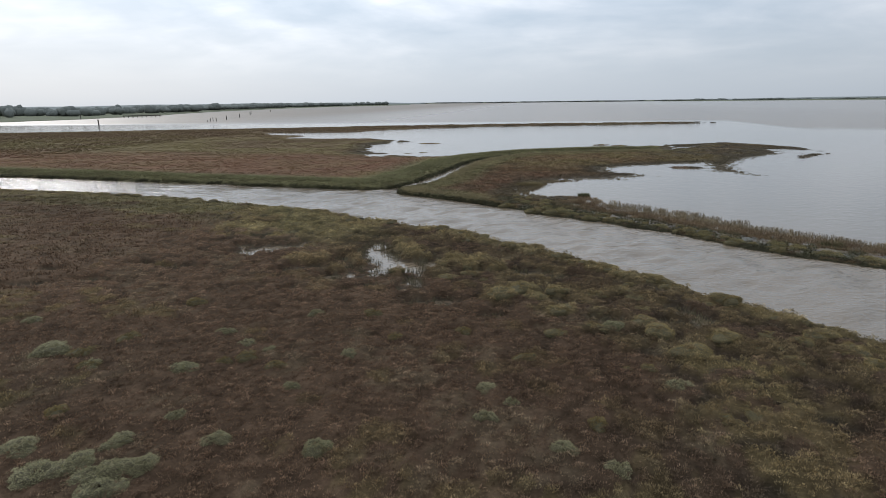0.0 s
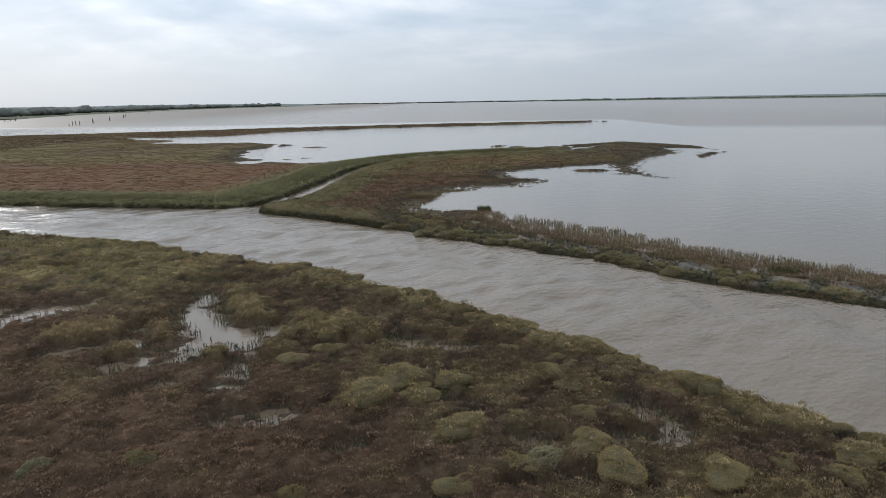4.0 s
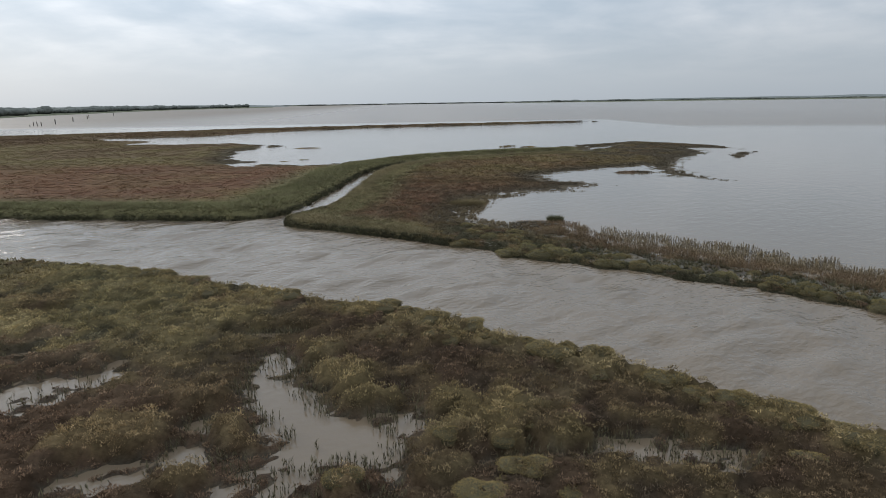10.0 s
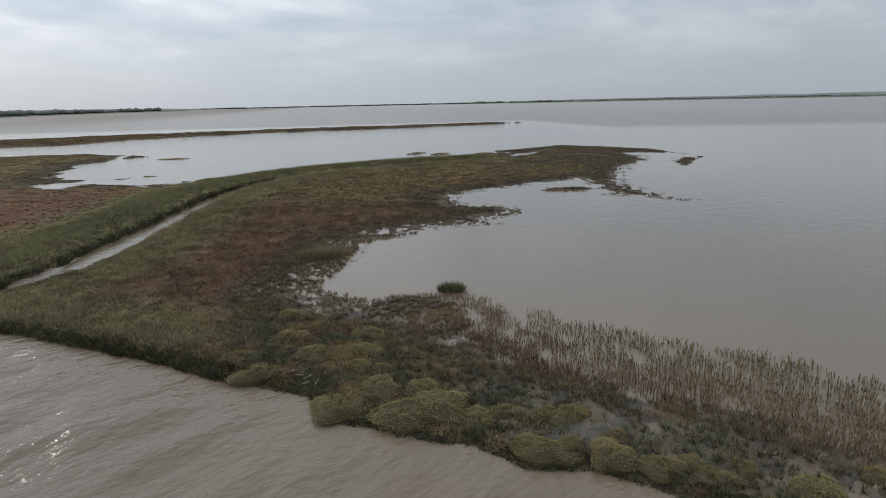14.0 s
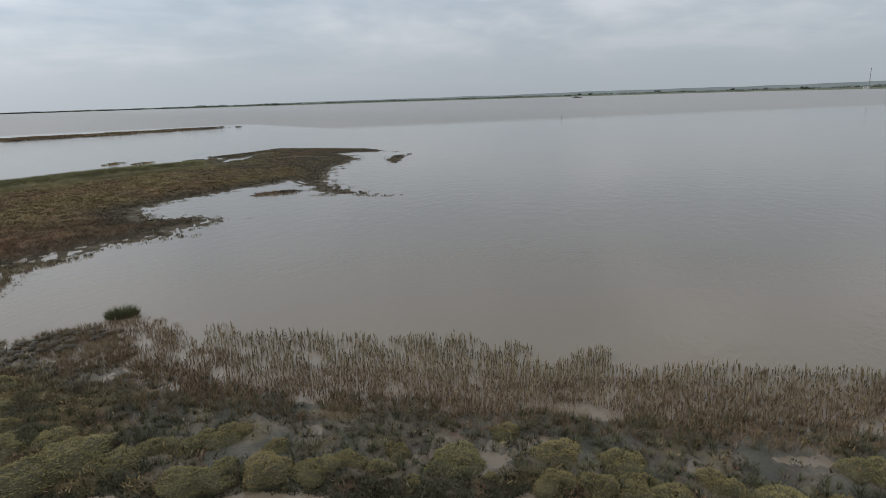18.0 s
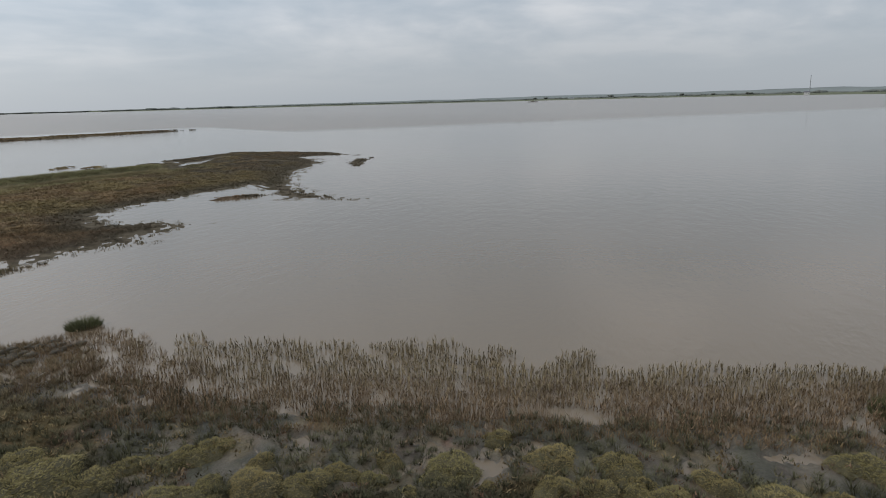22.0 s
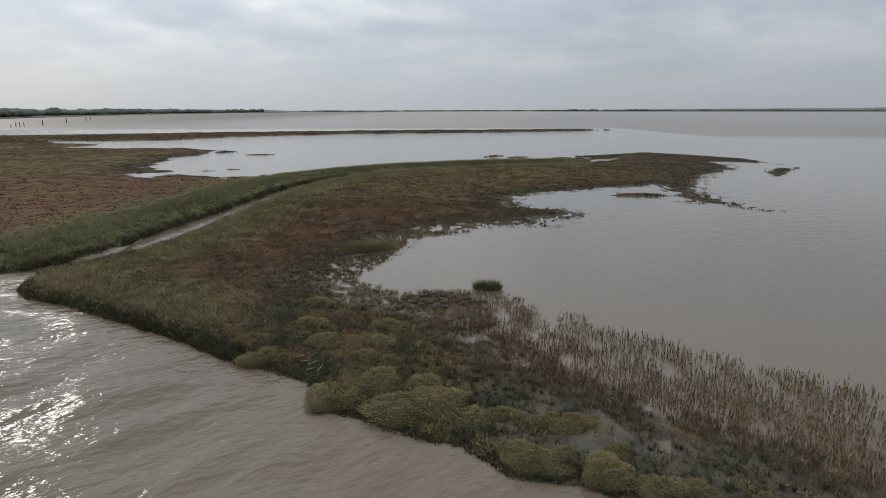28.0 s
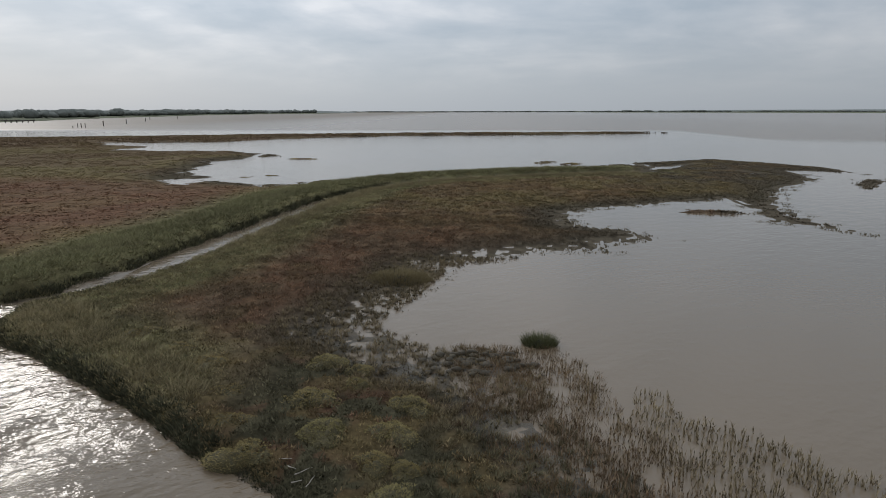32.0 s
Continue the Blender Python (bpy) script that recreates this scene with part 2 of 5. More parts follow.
PEN_CHANNEL = [(80, 5), (40, 32), (27.4, 41), (22, 44.4), (19, 46.6), (17.4, 48.4), (16.6, 49.5), (16.0, 50.3), (15.2, 50.8),
               (14.6, 51.4), (14.4, 52.5), (13.2, 53.3), (13.2, 54.1), (11.9, 54.5), (10.6, 55.5), (9.1, 56.3), (8.8, 57.1),
               (7.9, 58.0), (6.9, 58.9), (5.0, 59.4), (4.2, 60.2), (3.5, 61.0), (1.2, 62.1), (0.8, 62.8), (-0.6, 63.4),
               (-1.2, 64.1), (-1.9, 65.9), (-3.1, 66.6), (-5.1, 67.8), (-7.4, 69.7), (-10.6, 71.9), (-13.6, 74.1), (-16.8, 76), (-19.5, 77.1), (-21, 79.4), (-21.2, 81.8),
               (-20.0, 84.6), (-18.5, 87.7), (-17.2, 92), (-16.5, 98), (-15.9, 104), (-15.0, 113), (-14.1, 122), (-11.6, 132),
               (-8, 138), (-2.5, 144.5), (7, 149.5), (17, 153.5), (34, 159)]
PEN_HEAD = [(36, 181), (45, 188), (55.6, 194), (64, 183), (69.6, 173), (68.5, 159.5), (62.7, 165), (58.5, 166), (58.1, 157.6),
            (55.5, 151), (46.4, 140.8), (38.5, 126.5), (36.3, 120.5), (36.2, 113), (38, 105.3), (31.6, 112.5), (33.5, 120),
            (33.6, 128), (28.3, 125.5), (21, 122), (15.2, 118.7), (12.5, 116.5), (12, 109.7), (16.5, 107.6), (19.3, 103.2),
            (13.4, 101.3), (12.5, 98.3), (8.5, 98.2), (6.2, 96.6), (1.8, 94.1), (0.3, 91.3), (-0.5, 87.9), (-1.7, 83.4)]
PEN_REEDS = [(-2.7, 80), (-1.2, 78.7), (0.5, 76.9), (3.3, 76.9), (5.0, 74.8), (5.2, 70.5), (8.1, 65.2), (11.3, 62.1), (15.6, 58),
             (19.4, 54.4), (22.3, 51.4), (31, 45), (45, 37), (85, 12)]
PENINSULA = PEN_CHANNEL + PEN_HEAD + PEN_REEDS
REED_OUTER = [(-1, 84), (3, 79.5), (5.6, 77.0), (9.9, 71.3), (14.1, 68.0), (17.6, 63.8), (20.4, 60.2), (22.6, 57.6), (25.4, 56.0),
              (27.4, 53.2), (30.4, 51.2), (32.1, 49), (40, 43), (60, 32)]
ISLET = [(54.5, 138.7), (57, 137.4), (69, 153), (62, 152)]
POOL = [(-14.9, 45.3), (-14.2, 44.6), (-14.2, 42.4), (-13.1, 42.0), (-12.3, 40.6), (-11.4, 39.4), (-9.9, 39.1), (-8.6, 39.6), (-8.4, 38.5),
        (-9.0, 37.4), (-9.6, 36.1), (-11.7, 36.2), (-12.6, 35.5), (-13.1, 37.2), (-13.7, 38.6), (-14.6, 40.2), (-15.0, 42.4)]
# waterlogged ground where plants stand in a film of water: x, y, half length, half width, turn in degrees
SOAKS = [(-14.0, 34.9, 3.4, 1.3, 28), (-15.0, 38.3, 2.0, 1.0, 60), (-18.5, 36.0, 3.2, 1.4, 35), (4.2, 26.2, 1.3, 0.8, 0), (9.4, 27.4, 1.2, 0.9, -30),
         (7.7, 26.1, 1.5, 0.6, 0), (5.4, 23.7, 1.0, 0.7, 0), (3.4, 23.3, 1.1, 0.5, 0), (-2.8, 25.9, 0.9, 0.7, 0), (-2.5, 36.5, 4.6, 1.1, 2),
         (0.8, 35.6, 3.0, 1.3, -8), (-6.8, 28.4, 2.4, 1.3, 10), (-9.2, 32.3, 1.1, 2.6, 0), (1.0, 29.6, 1.5, 0.9, 0), (0.0, 31.6, 0.7, 1.4, 0)]
SOAKS += [(8.8, 28.6, 1.8, 0.7, -30), (9.7, 26.4, 0.9, 1.3, -30), (-25, 42, 4.0, 2.6, 20)]
# raised cushions of sea purslane over the low brown marsh: x, y, half length, half width, turn in degrees
HUMMOCKS = [(-7.5, 48.2, 2.5, 1.9, -2), (-10.8, 51.2, 1.6, 1.1, 4), (-4.3, 45.7, 1.5, 0.9, -8), (-0.9, 43.3, 2.5, 1.3, -16),
            (1.5, 41.5, 1.2, 0.6, -22), (-13.0, 45.2, 1.8, 1.2, 9), (-11.5, 42.4, 1.7, 1.8, 7), (-10.2, 39.9, 1.7, 1.3, 5),
            (-7.0, 39.5, 1.3, 1.3, -4), (-5.0, 38.6, 1.5, 1.5, -9), (-3.3, 37.0, 1.1, 0.9, -15), (-7.1, 37.2, 1.5, 1.0, -4),
            (-7.6, 35.3, 1.2, 0.8, -3), (-14.4, 38.1, 1.6, 1.4, 16), (-17.2, 40.5, 1.8, 0.9, 21),
            (-18.8, 38.4, 2.6, 1.5, 26), (-18.6, 50.4, 2.3, 1.6, 17), (-20.0, 47.0, 1.4, 1.5, 21),
            (6.3, 35.4, 1.4, 1.2, -40), (5.7, 37.3, 1.5, 0.8, -36),
            (4.6, 38.7, 1.5, 0.7, -32), (3.6, 40.1, 1.3, 0.6, -28), (-29.0, 50.4, 1.8, 1.7, 32),
            (-25.4, 56.1, 2.8, 2.0, 24), (-16.4, 54.9, 2.5, 1.7, 12), (-32.3, 60.8, 3.2, 2.4, 29),
            (-31.4, 53.4, 1.6, 1.8, 33), (-15.6, 35.3, 0.9, 0.5, 22)]
# bushes of the near marsh that stand on such cushions: x, y, width
EAST_MOUNDS = [(-1.1, 31.1, 2.2), (-2.4, 29.5, 2.2), (-0.2, 29.4, 1.5), (1.2, 30.6, 1.4), (-4.9, 38.4, 2.0), (5.3, 31.5, 1.8), (4.0, 30.5, 1.5),
               (6.2, 35.2, 1.5), (8.4, 34.0, 1.7), (9.8, 33.0, 1.6), (7.6, 35.2, 1.7), (-10.7, 34.6, 1.1), (-9.6, 46.8, 1.7), (-7.0, 46.1, 1.8),
               (-0.5, 41.7, 1.6), (-2.3, 43.4, 1.7), (1.7, 40.6, 1.6), (4.5, 37.5, 1.8), (-20.7, 55.1, 1.8), (-16.4, 53.3, 1.8)]
BANK_MOUNDS = [(-11.6, 50.3, 1.7), (-25.3, 59.6, 1.8), (1.4, 26.6, 1.7), (12.0, 30.0, 1.5), (14.5, 26.5, 1.7), (6.7, 23.7, 1.8),
               (9.3, 23.3, 1.8), (15.2, 24.3, 1.7), (7.8, 20.8, 2.0), (12.3, 22.2, 2.0), (-0.4, 30.2, 1.3), (-5.4, 36.9, 1.2)]
# small pools: x, y, half length, half width, turn in degrees
PUDDLES = [(-22.3, 43.8, 1.6, 0.5, 20), (-28.8, 52.5, 1.3, 0.35, 0), (-25.6, 41.2, 1.3, 0.45, 60), (-26.5, 39.0, 1.2, 0.4, 10),
           (-15.6, 48.4, 1.3, 0.3, 10),
           (-149, 158.4, 5.0, 1.0, 5), (-145, 143.3, 6.0, 0.8, 0),
           (-142.5, 159.4, 2.0, 0.7, 0), (39.5, 171.5, 6.0, 2.2, 52), (50.3, 161.0, 4.5, 2.4, -50), (46.0, 178.0, 4.0, 2.0, 45), (11.0, 57.7, 0.55, 0.4, 0),
           (15.2, 56.0, 0.7, 0.35, -40), (12.4, 57.2, 0.4, 0.9, -30), (3.2, 74.2, 0.7, 0.3, 0), (20.6, 50.6, 0.8, 0.3, -40),
           (13.2, 56.2, 0.4, 0.7, 20), (24.0, 48.8, 0.9, 0.3, -40)]

PUDDLES_WEST = [(-29.0, 52.8, 0.9, 0.9, 0), (-23.1, 52.0, 0.6, 0.5, 0), (-27.4, 46.5, 0.7, 0.7, 20), (-25.1, 42.8, 1.0, 0.8, 20), (-22.1, 45.4, 0.5, 0.5, 0),
                (-25.2, 40.1, 0.5, 0.5, 0), (-18.5, 40.0, 0.5, 0.4, 0), (-16.5, 39.1, 0.6, 0.6, 40), (-16.3, 36.9, 0.7, 0.7, 40), (-17.4, 35.7, 0.4, 0.6, 0),
                (-15.8, 32.6, 0.6, 0.5, 30), (-16.5, 48.5, 1.4, 0.4, 0), (-14.9, 45.3, 0.5, 0.6, 60), (-13.2, 30.5, 0.5, 0.4, 0), (-12.1, 31.9, 0.5, 0.4, 0),
                (-27.3, 43.3, 0.7, 0.5, 0), (-17.5, 29.9, 0.4, 0.4, 0)]
PUDDLES_WEST += [(-37.7, 28.9, 1.4, 0.5, 10), (-33.4, 30.6, 1.5, 0.5, -10), (-32.8, 35.5, 1.0, 0.5, 0), (-29.8, 35.0, 1.1, 0.5, 0), (-27.7, 34.7, 1.0, 0.5, 0),
                 (-39.1, 33.0, 1.2, 0.5, 0)]

# low muddy islets: x, y, half length, half width, turn in degrees
ISLETS = [(-38, 160.5, 3.2, 1.3, -8), (-30.5, 154.5, 2.6, 1.0, 0), (-34.5, 150.5, 1.8, 0.8, 0), (-30, 197, 3.6, 0.9, 5), (-20.5, 146.5, 3.0, 0.9, 0),
          (-36, 190, 4.5, 1.2, 10), (-41.5, 151.5, 2.0, 0.8, 0), (17.0, 182.0, 4.0, 0.7, 38), (22.0, 178.0, 5.0, 0.7, 38), (28, 117.5, 4.0, 0.8, -5)]


def to_lines(x, y, line, closed):
    """Distance to a line of points, and for a closed one whether each place is inside."""
    best = np.full(x.shape, 1e9)
    inside = np.zeros(x.shape, bool)
    n = len(line)
    for i in range(n if closed else n - 1):
        (ax, ay), (bx, by) = line[i], line[(i + 1) % n]
        dx, dy = bx - ax, by - ay
        s = np.clip(((x - ax) * dx + (y - ay) * dy) / (dx * dx + dy * dy), 0, 1)
        best = np.minimum(best, (x - ax - s * dx) ** 2 + (y - ay - s * dy) ** 2)
        if closed and ay != by:
            inside ^= ((ay > y) != (by > y)) & (x < (y - ay) * dx / dy + ax)
    return np.sqrt(best), inside


def signed(x, y, line):
    d, inside = to_lines(x, y, line, True)
    return np.where(inside, d, -d)


def lattice(ix, iy, seed):
    h = (ix.astype(np.int64) * 374761393 + iy.astype(np.int64) * 668265263 + seed * 1442695041) & 0x7FFFFFFF
    h = ((h ^ (h >> 13)) * 1274126177) & 0x7FFFFFFF
    return ((h ^ (h >> 16)) & 0xFFFF) / 65535.0


def value_noise(x, y, seed=0):
    ix, iy = np.floor(x), np.floor(y)
    fx, fy = x - ix, y - iy
    fx, fy = fx * fx * (3 - 2 * fx), fy * fy * (3 - 2 * fy)
    a, b = lattice(ix, iy, seed), lattice(ix + 1, iy, seed)
    c, d = lattice(ix, iy + 1, seed), lattice(ix + 1, iy + 1, seed)
    return (a * (1 - fx) + b * fx) * (1 - fy) + (c * (1 - fx) + d * fx) * fy


def fractal(x, y, size, octaves=3, seed=0):
    """Noise from 0 to 1 with features of about that size."""
    total, amp, norm = 0.0, 1.0, 0.0
    ca, sa = math.cos(0.6), math.sin(0.6)
    u, v = x / size, y / size
    for o in range(octaves):
        total = total + amp * value_noise(u, v, seed + o * 17)
        norm += amp
        amp *= 0.5
        u, v = (u * ca - v * sa) * 2.03, (u * sa + v * ca) * 2.03
    return total / norm


def cells(x, y, size, seed):
    """Clump pattern: distance to the nearest clump's middle (in clump sizes) and a chance number for each clump."""
    u = x / size + (value_noise(x * 1.7 / size, y * 1.7 / size, seed + 1) - 0.5) * 0.7
    v = y / size + (value_noise(x * 1.7 / size, y * 1.7 / size, seed + 2) - 0.5) * 0.7
    iu, iv = np.floor(u), np.floor(v)
    best, chance = np.full(x.shape, 9.0), np.zeros(x.shape)
    for a in (-1, 0, 1):
        for b in (-1, 0, 1):
            cx, cy = iu + a + lattice(iu + a, iv + b, seed), iv + b + lattice(iu + a, iv + b, seed + 5)
            d = np.hypot(u - cx, v - cy)
            near = d < best
            best = np.where(near, d, best)
            chance = np.where(near, lattice(iu + a, iv + b, seed + 9), chance)
    return best, chance


def smooth(v, a, b):
    s = np.clip((v - a) / (b - a), 0, 1)
    return s * s * (3 - 2 * s)


def survey(x, y):
    """All that the plan says of the places (x, y): height above the water, colour of the plants, and the zones."""
    x, y = np.asarray(x, float), np.asarray(y, float)
    s_s, s_n = signed(x, y, SOUTH_SHORE), signed(x, y, NORTH_MARSH)
    s_p, s_i = signed(x, y, PENINSULA), signed(x, y, ISLET)
    d_pen = to_lines(x, y, PEN_CHANNEL, False)[0]
    d_bank = to_lines(x, y, NORTH_BANK, False)[0]
    far = smooth(y, 100, 170)
    rag = fractal(x, y, 1.6, 3, 5) - 0.5
    rag2 = fractal(x, y, 7.0, 3, 9) - 0.5
    lag = smooth(d_pen, 4.0, 9.0) * (s_p > -6)
    lag_n = smooth(d_bank, 5, 12) * (s_n > -8)
    jig = rag * (0.9 + 0.7 * lag + 2.2 * lag_n) + rag2 * (1.2 * lag * (1 - far) + lag_n * (3.0 + 5.0 * far))
    jig = jig * (1 - 0.8 * smooth(x, 24, 30) * smooth(-y, -130, -122) * smooth(y, 96, 102))
    e_s, e_n, e_p = s_s + rag * 1.0, s_n + jig, s_p + jig * np.where(d_pen < 4, 0.6, 1.0)
    hum = fractal(x, y, 1.3, 3, 21)
    fine = fractal(x, y, 0.35, 2, 31)
    bank = lambda e, w, top: np.where(e > 0, smooth(e, -0.1, w) * top, -0.7 * smooth(-e, 0.0, 2.5) - 0.02)
    h_s = bank(e_s, 0.7, 0.42)
    h_n = bank(e_n, 0.8 + 7 * lag_n, 0.45) + 0.38 * smooth(s_n, 0.3, 1.5) * smooth(-d_bank, -9, -3) * (s_n > 0)
    wide = 0.6 + 0.8 * smooth(x, -8, -3) * (y < 72) + 9.0 * lag
    h_n = h_n - 0.5 * lag_n * smooth(-s_n, -14, -3) * (s_n > 0) * (x > -75) * smooth(fractal(x, y * 1.6, 4.5, 3, 63), 0.47, 0.60)
    h_p = np.where(e_p > 0, smooth(e_p, -0.1, wide) * (0.40 - 0.08 * lag), -0.5 * smooth(-e_p, 0, 4.0 + 3 * lag) - 0.02)
    h_i = bank(s_i + rag * 2.5 - 0.4, 4.0, 0.2)
    h = np.maximum(np.maximum(h_s, h_n), np.maximum(h_p, h_i))
    for px, py, a, b, turn in ISLETS:
        c, s = math.cos(radians(turn)), math.sin(radians(turn))
        u, v = (x - px) * c + (y - py) * s, -(x - px) * s + (y - py) * c
        near = np.sqrt((u / a) ** 2 + (v / b) ** 2)
        h = np.where(near < 1.4, np.maximum(h, 0.22 * smooth(1.0 - near + rag * 0.8, 0.0, 0.6) - 0.02), h)
    land = h > 0
    knob, luck = cells(x, y, 0.55, 431)
    bump = np.clip(1 - (knob / 0.6) ** 2, 0, 1)
    cell, chance = cells(x, y, 1.5, 401)
    dome, gap = np.clip(1 - (cell / 0.62) ** 2, 0, 1), smooth(cell, 0.48, 0.75)
    east = smooth(x + y * 0.35, -2, 16)
    clumpy = np.clip(smooth(-s_s, -20, -7) * (s_s > 0) + east * (s_s > 0) + smooth(-np.hypot((x + 14) / 22, (y - 40) / 16), -1.2, -0.8), 0, 1)
    clumpy = np.maximum(clumpy * (s_p < 0), 0.3 * (s_p > 0.3) * smooth(x, -12, -4) * smooth(-d_pen, -10, -6) * (y < 95))
    clumpy = np.maximum(clumpy, 0.5 * (((s_p > 0) & (d_pen > 10)) | (s_n > 0)))
    h = h + np.where(land, clumpy * (smooth(dome, 0.0, 0.5) * 0.13 * (0.4 + chance) - gap * 0.06) * smooth(h, 0.1, 0.35), 0)
    h = h + np.where(land, (bump * (0.4 + luck) * 0.11 - 0.05) * smooth(h, 0.1, 0.3) * smooth(-y, -110, -80), 0)
    h = h + np.where(land, (hum - 0.5) * 0.18 * smooth(h, 0.05, 0.3) + (fine - 0.5) * 0.08, 0)
    # open pools, and wet ground where the water shows between the plants
    nip = fractal(x, y * 1.5, 0.8, 2, 47) - 0.5
    wet = signed(x, y, POOL) + rag * 1.3 + nip * 0.8 + 0.15
    for px, py, a, b, turn in PUDDLES + PUDDLES_WEST:
        c, s = math.cos(radians(turn)), math.sin(radians(turn))
        u, v = (x - px) * c + (y - py) * s, -(x - px) * s + (y - py) * c
        near = np.sqrt((u / a) ** 2 + (v / b) ** 2)
        wet = np.maximum(wet, (1 - near) * min(a, b) * 1.4 + (rag * 0.8 + nip * 0.9) * min(0.7, b) + 0.03)
    h = np.where(wet > -0.5, h * (1 - smooth(wet, -0.5, 0.0)) - 0.06 * smooth(wet, -0.1, 0.25), h)
    soak = np.zeros(x.shape)
    for px, py, a, b, turn in SOAKS:
        c, s = math.cos(radians(turn)), math.sin(radians(turn))
        u, v = (x - px) * c + (y - py) * s, -(x - px) * s + (y - py) * c
        soak = np.maximum(soak, smooth(-np.sqrt((u / a) ** 2 + (v / b) ** 2) + nip * 0.7, -1.15, -0.6))
    raised = np.zeros(x.shape)
    for px, py, a, b, turn in HUMMOCKS + [(px, py, w * 0.62, w * 0.5, 40 * i) for i, (px, py, w) in enumerate(EAST_MOUNDS + BANK_MOUNDS)]:
        c, s = math.cos(radians(turn)), math.sin(radians(turn))
        u, v = (x - px) * c + (y - py) * s, -(x - px) * s + (y - py) * c
        raised = np.maximum(raised, smooth(1 - np.sqrt((u / a) ** 2 + (v / b) ** 2) + rag * 0.55 + nip * 0.5, 0.0, 0.28))
    raised = raised * (1 - smooth(wet, -0.9, -0.2)) * smooth(s_s, 0.0, 0.6)
    d_pool = -signed(x, y, POOL)
    soak = np.maximum(soak, 0.75 * smooth(-d_pool + 3.0 * rag2, -5, -0.3)) * (s_s > 2.5) * (1 - raised)
    speck = fractal(x, y * 1.5, 0.6, 2, 41)
    low = np.clip((0.49 - 0.085 * soak - speck) * 0.9, -0.08, 0.12) + bump * 0.06 * (0.3 + luck)
    h = np.where(land & (wet < 0), h + (np.minimum(low, h + 0.05) - h) * np.clip(1.2 * soak, 0, 1), h)
    h = h + raised * (0.14 + 0.10 * bump)
    mud = lag * smooth(-e_p, -6, -0.8) * (e_p > -1) * smooth(-y, -106, -96)
    mud = np.maximum(mud, smooth(x, 0, 6) * smooth(-d_pen, -9, -5) * smooth(d_pen, 0.3, 1.3) * (e_p > 0) * (y < 92))
    h = np.where((e_p > 0.4) & (mud > 0), np.maximum(h - mud * 0.42 * smooth(fractal(x, y, 0.6, 2, 51), 0.57, 0.74) * np.where(y > 72, 0.7, 1.0), -0.03), h)

    h = np.where((e_p > 0.4) & (mud > 0), np.minimum(h, 0.34 - 0.20 * mud), h)

    # plant colours
    g1, g2, g3 = fractal(x, y, 6.0, 3, 61), fractal(x, y, 2.2, 3, 71), fractal(x, y, 17.0, 2, 81)
    brown, red = np.array((0.125, 0.084, 0.054)), np.array((0.128, 0.077, 0.048))
    olive, green = np.array((0.158, 0.120, 0.060)), np.array((0.138, 0.130, 0.064))
    dark, silt = np.array((0.062, 0.053, 0.038)), np.array((0.102, 0.084, 0.060))
    mix = lambda a, b, f: a + (b - a) * f[..., None]
    tone = np.broadcast_to(brown, x.shape + (3,))
    share = np.clip(0.95 * smooth(-s_s, -15, -4) + 0.36 * east + 0.30 * smooth(g1, 0.5, 0.65), 0, 0.95) * (0.55 + 0.9 * g1)
    o_s = smooth(share - chance, -0.03, 0.03) * (0.3 + 0.7 * smooth(dome, 0.12, 0.25))
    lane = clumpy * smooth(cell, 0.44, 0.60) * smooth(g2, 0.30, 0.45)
    tone = mix(tone, olive * (0.9 + 0.35 * chance)[..., None], np.clip(o_s, 0, 1))
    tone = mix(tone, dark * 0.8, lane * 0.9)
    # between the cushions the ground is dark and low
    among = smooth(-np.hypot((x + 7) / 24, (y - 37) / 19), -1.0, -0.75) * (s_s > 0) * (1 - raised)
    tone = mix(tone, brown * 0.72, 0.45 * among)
    tone = mix(tone, olive * (1.06 + 0.35 * luck)[..., None], 0.9 * raised)
    damp = smooth(fractal(x, y, 4.5, 2, 87), 0.50, 0.62) * (s_s > 2.5) * smooth(-s_s, -26, -18)
    tone = mix(tone, brown * 0.66, damp * 0.55)
    tone = mix(tone, green, 0.4 * smooth(-s_s, -16, -6) * smooth(-x, 6, 30) * smooth(g1, 0.3, 0.6))
    tone = tone * (1 + 0.20 * smooth(-s_s, -15, -5) * smooth(-x, 4, 18))[..., None]
    tone = tone * (1 + 0.32 * smooth(-x, 2, 14) * (s_s > 10) * smooth(y, 20, 30) - 0.10 * smooth(-y, -26, -16))[..., None]
    tone = mix(tone, red, 0.35 * smooth(g3, 0.45, 0.7) * (s_s > 12))
    tone = mix(tone, np.array((0.165, 0.138, 0.086)), 0.25 * smooth(fractal(x, y, 3.2, 3, 441), 0.58, 0.68) * smooth(luck, 0.3, 0.6) * (s_s > 0))
    tone = tone * (0.80 + 0.24 * luck + 0.12 * bump)[..., None]
    tone = mix(tone, brown * 0.62, soak * (0.35 + 0.5 * smooth(g2, 0.4, 0.6)))
    tn = mix(np.broadcast_to(brown, x.shape + (3,)), olive, 0.5 + 0.4 * smooth(g3, 0.35, 0.65) + 0.1 * smooth(g1, 0.35, 0.65))
    tn = mix(tn, green, 0.2 * smooth(y, 125, 150) * smooth(-y, -235, -200))
    tn = mix(tn, brown, 0.6 * smooth(fractal(x * 0.5, y, 12.0, 3, 95), 0.45, 0.58))
    tn = mix(tn, np.array((0.132, 0.070, 0.045)), smooth(d_bank, 9, 16) * smooth(-y - 0.12 * x + 14 * (g3 - 0.5), -144, -122) * (0.5 + 0.3 * smooth(g1, 0.35, 0.6)))
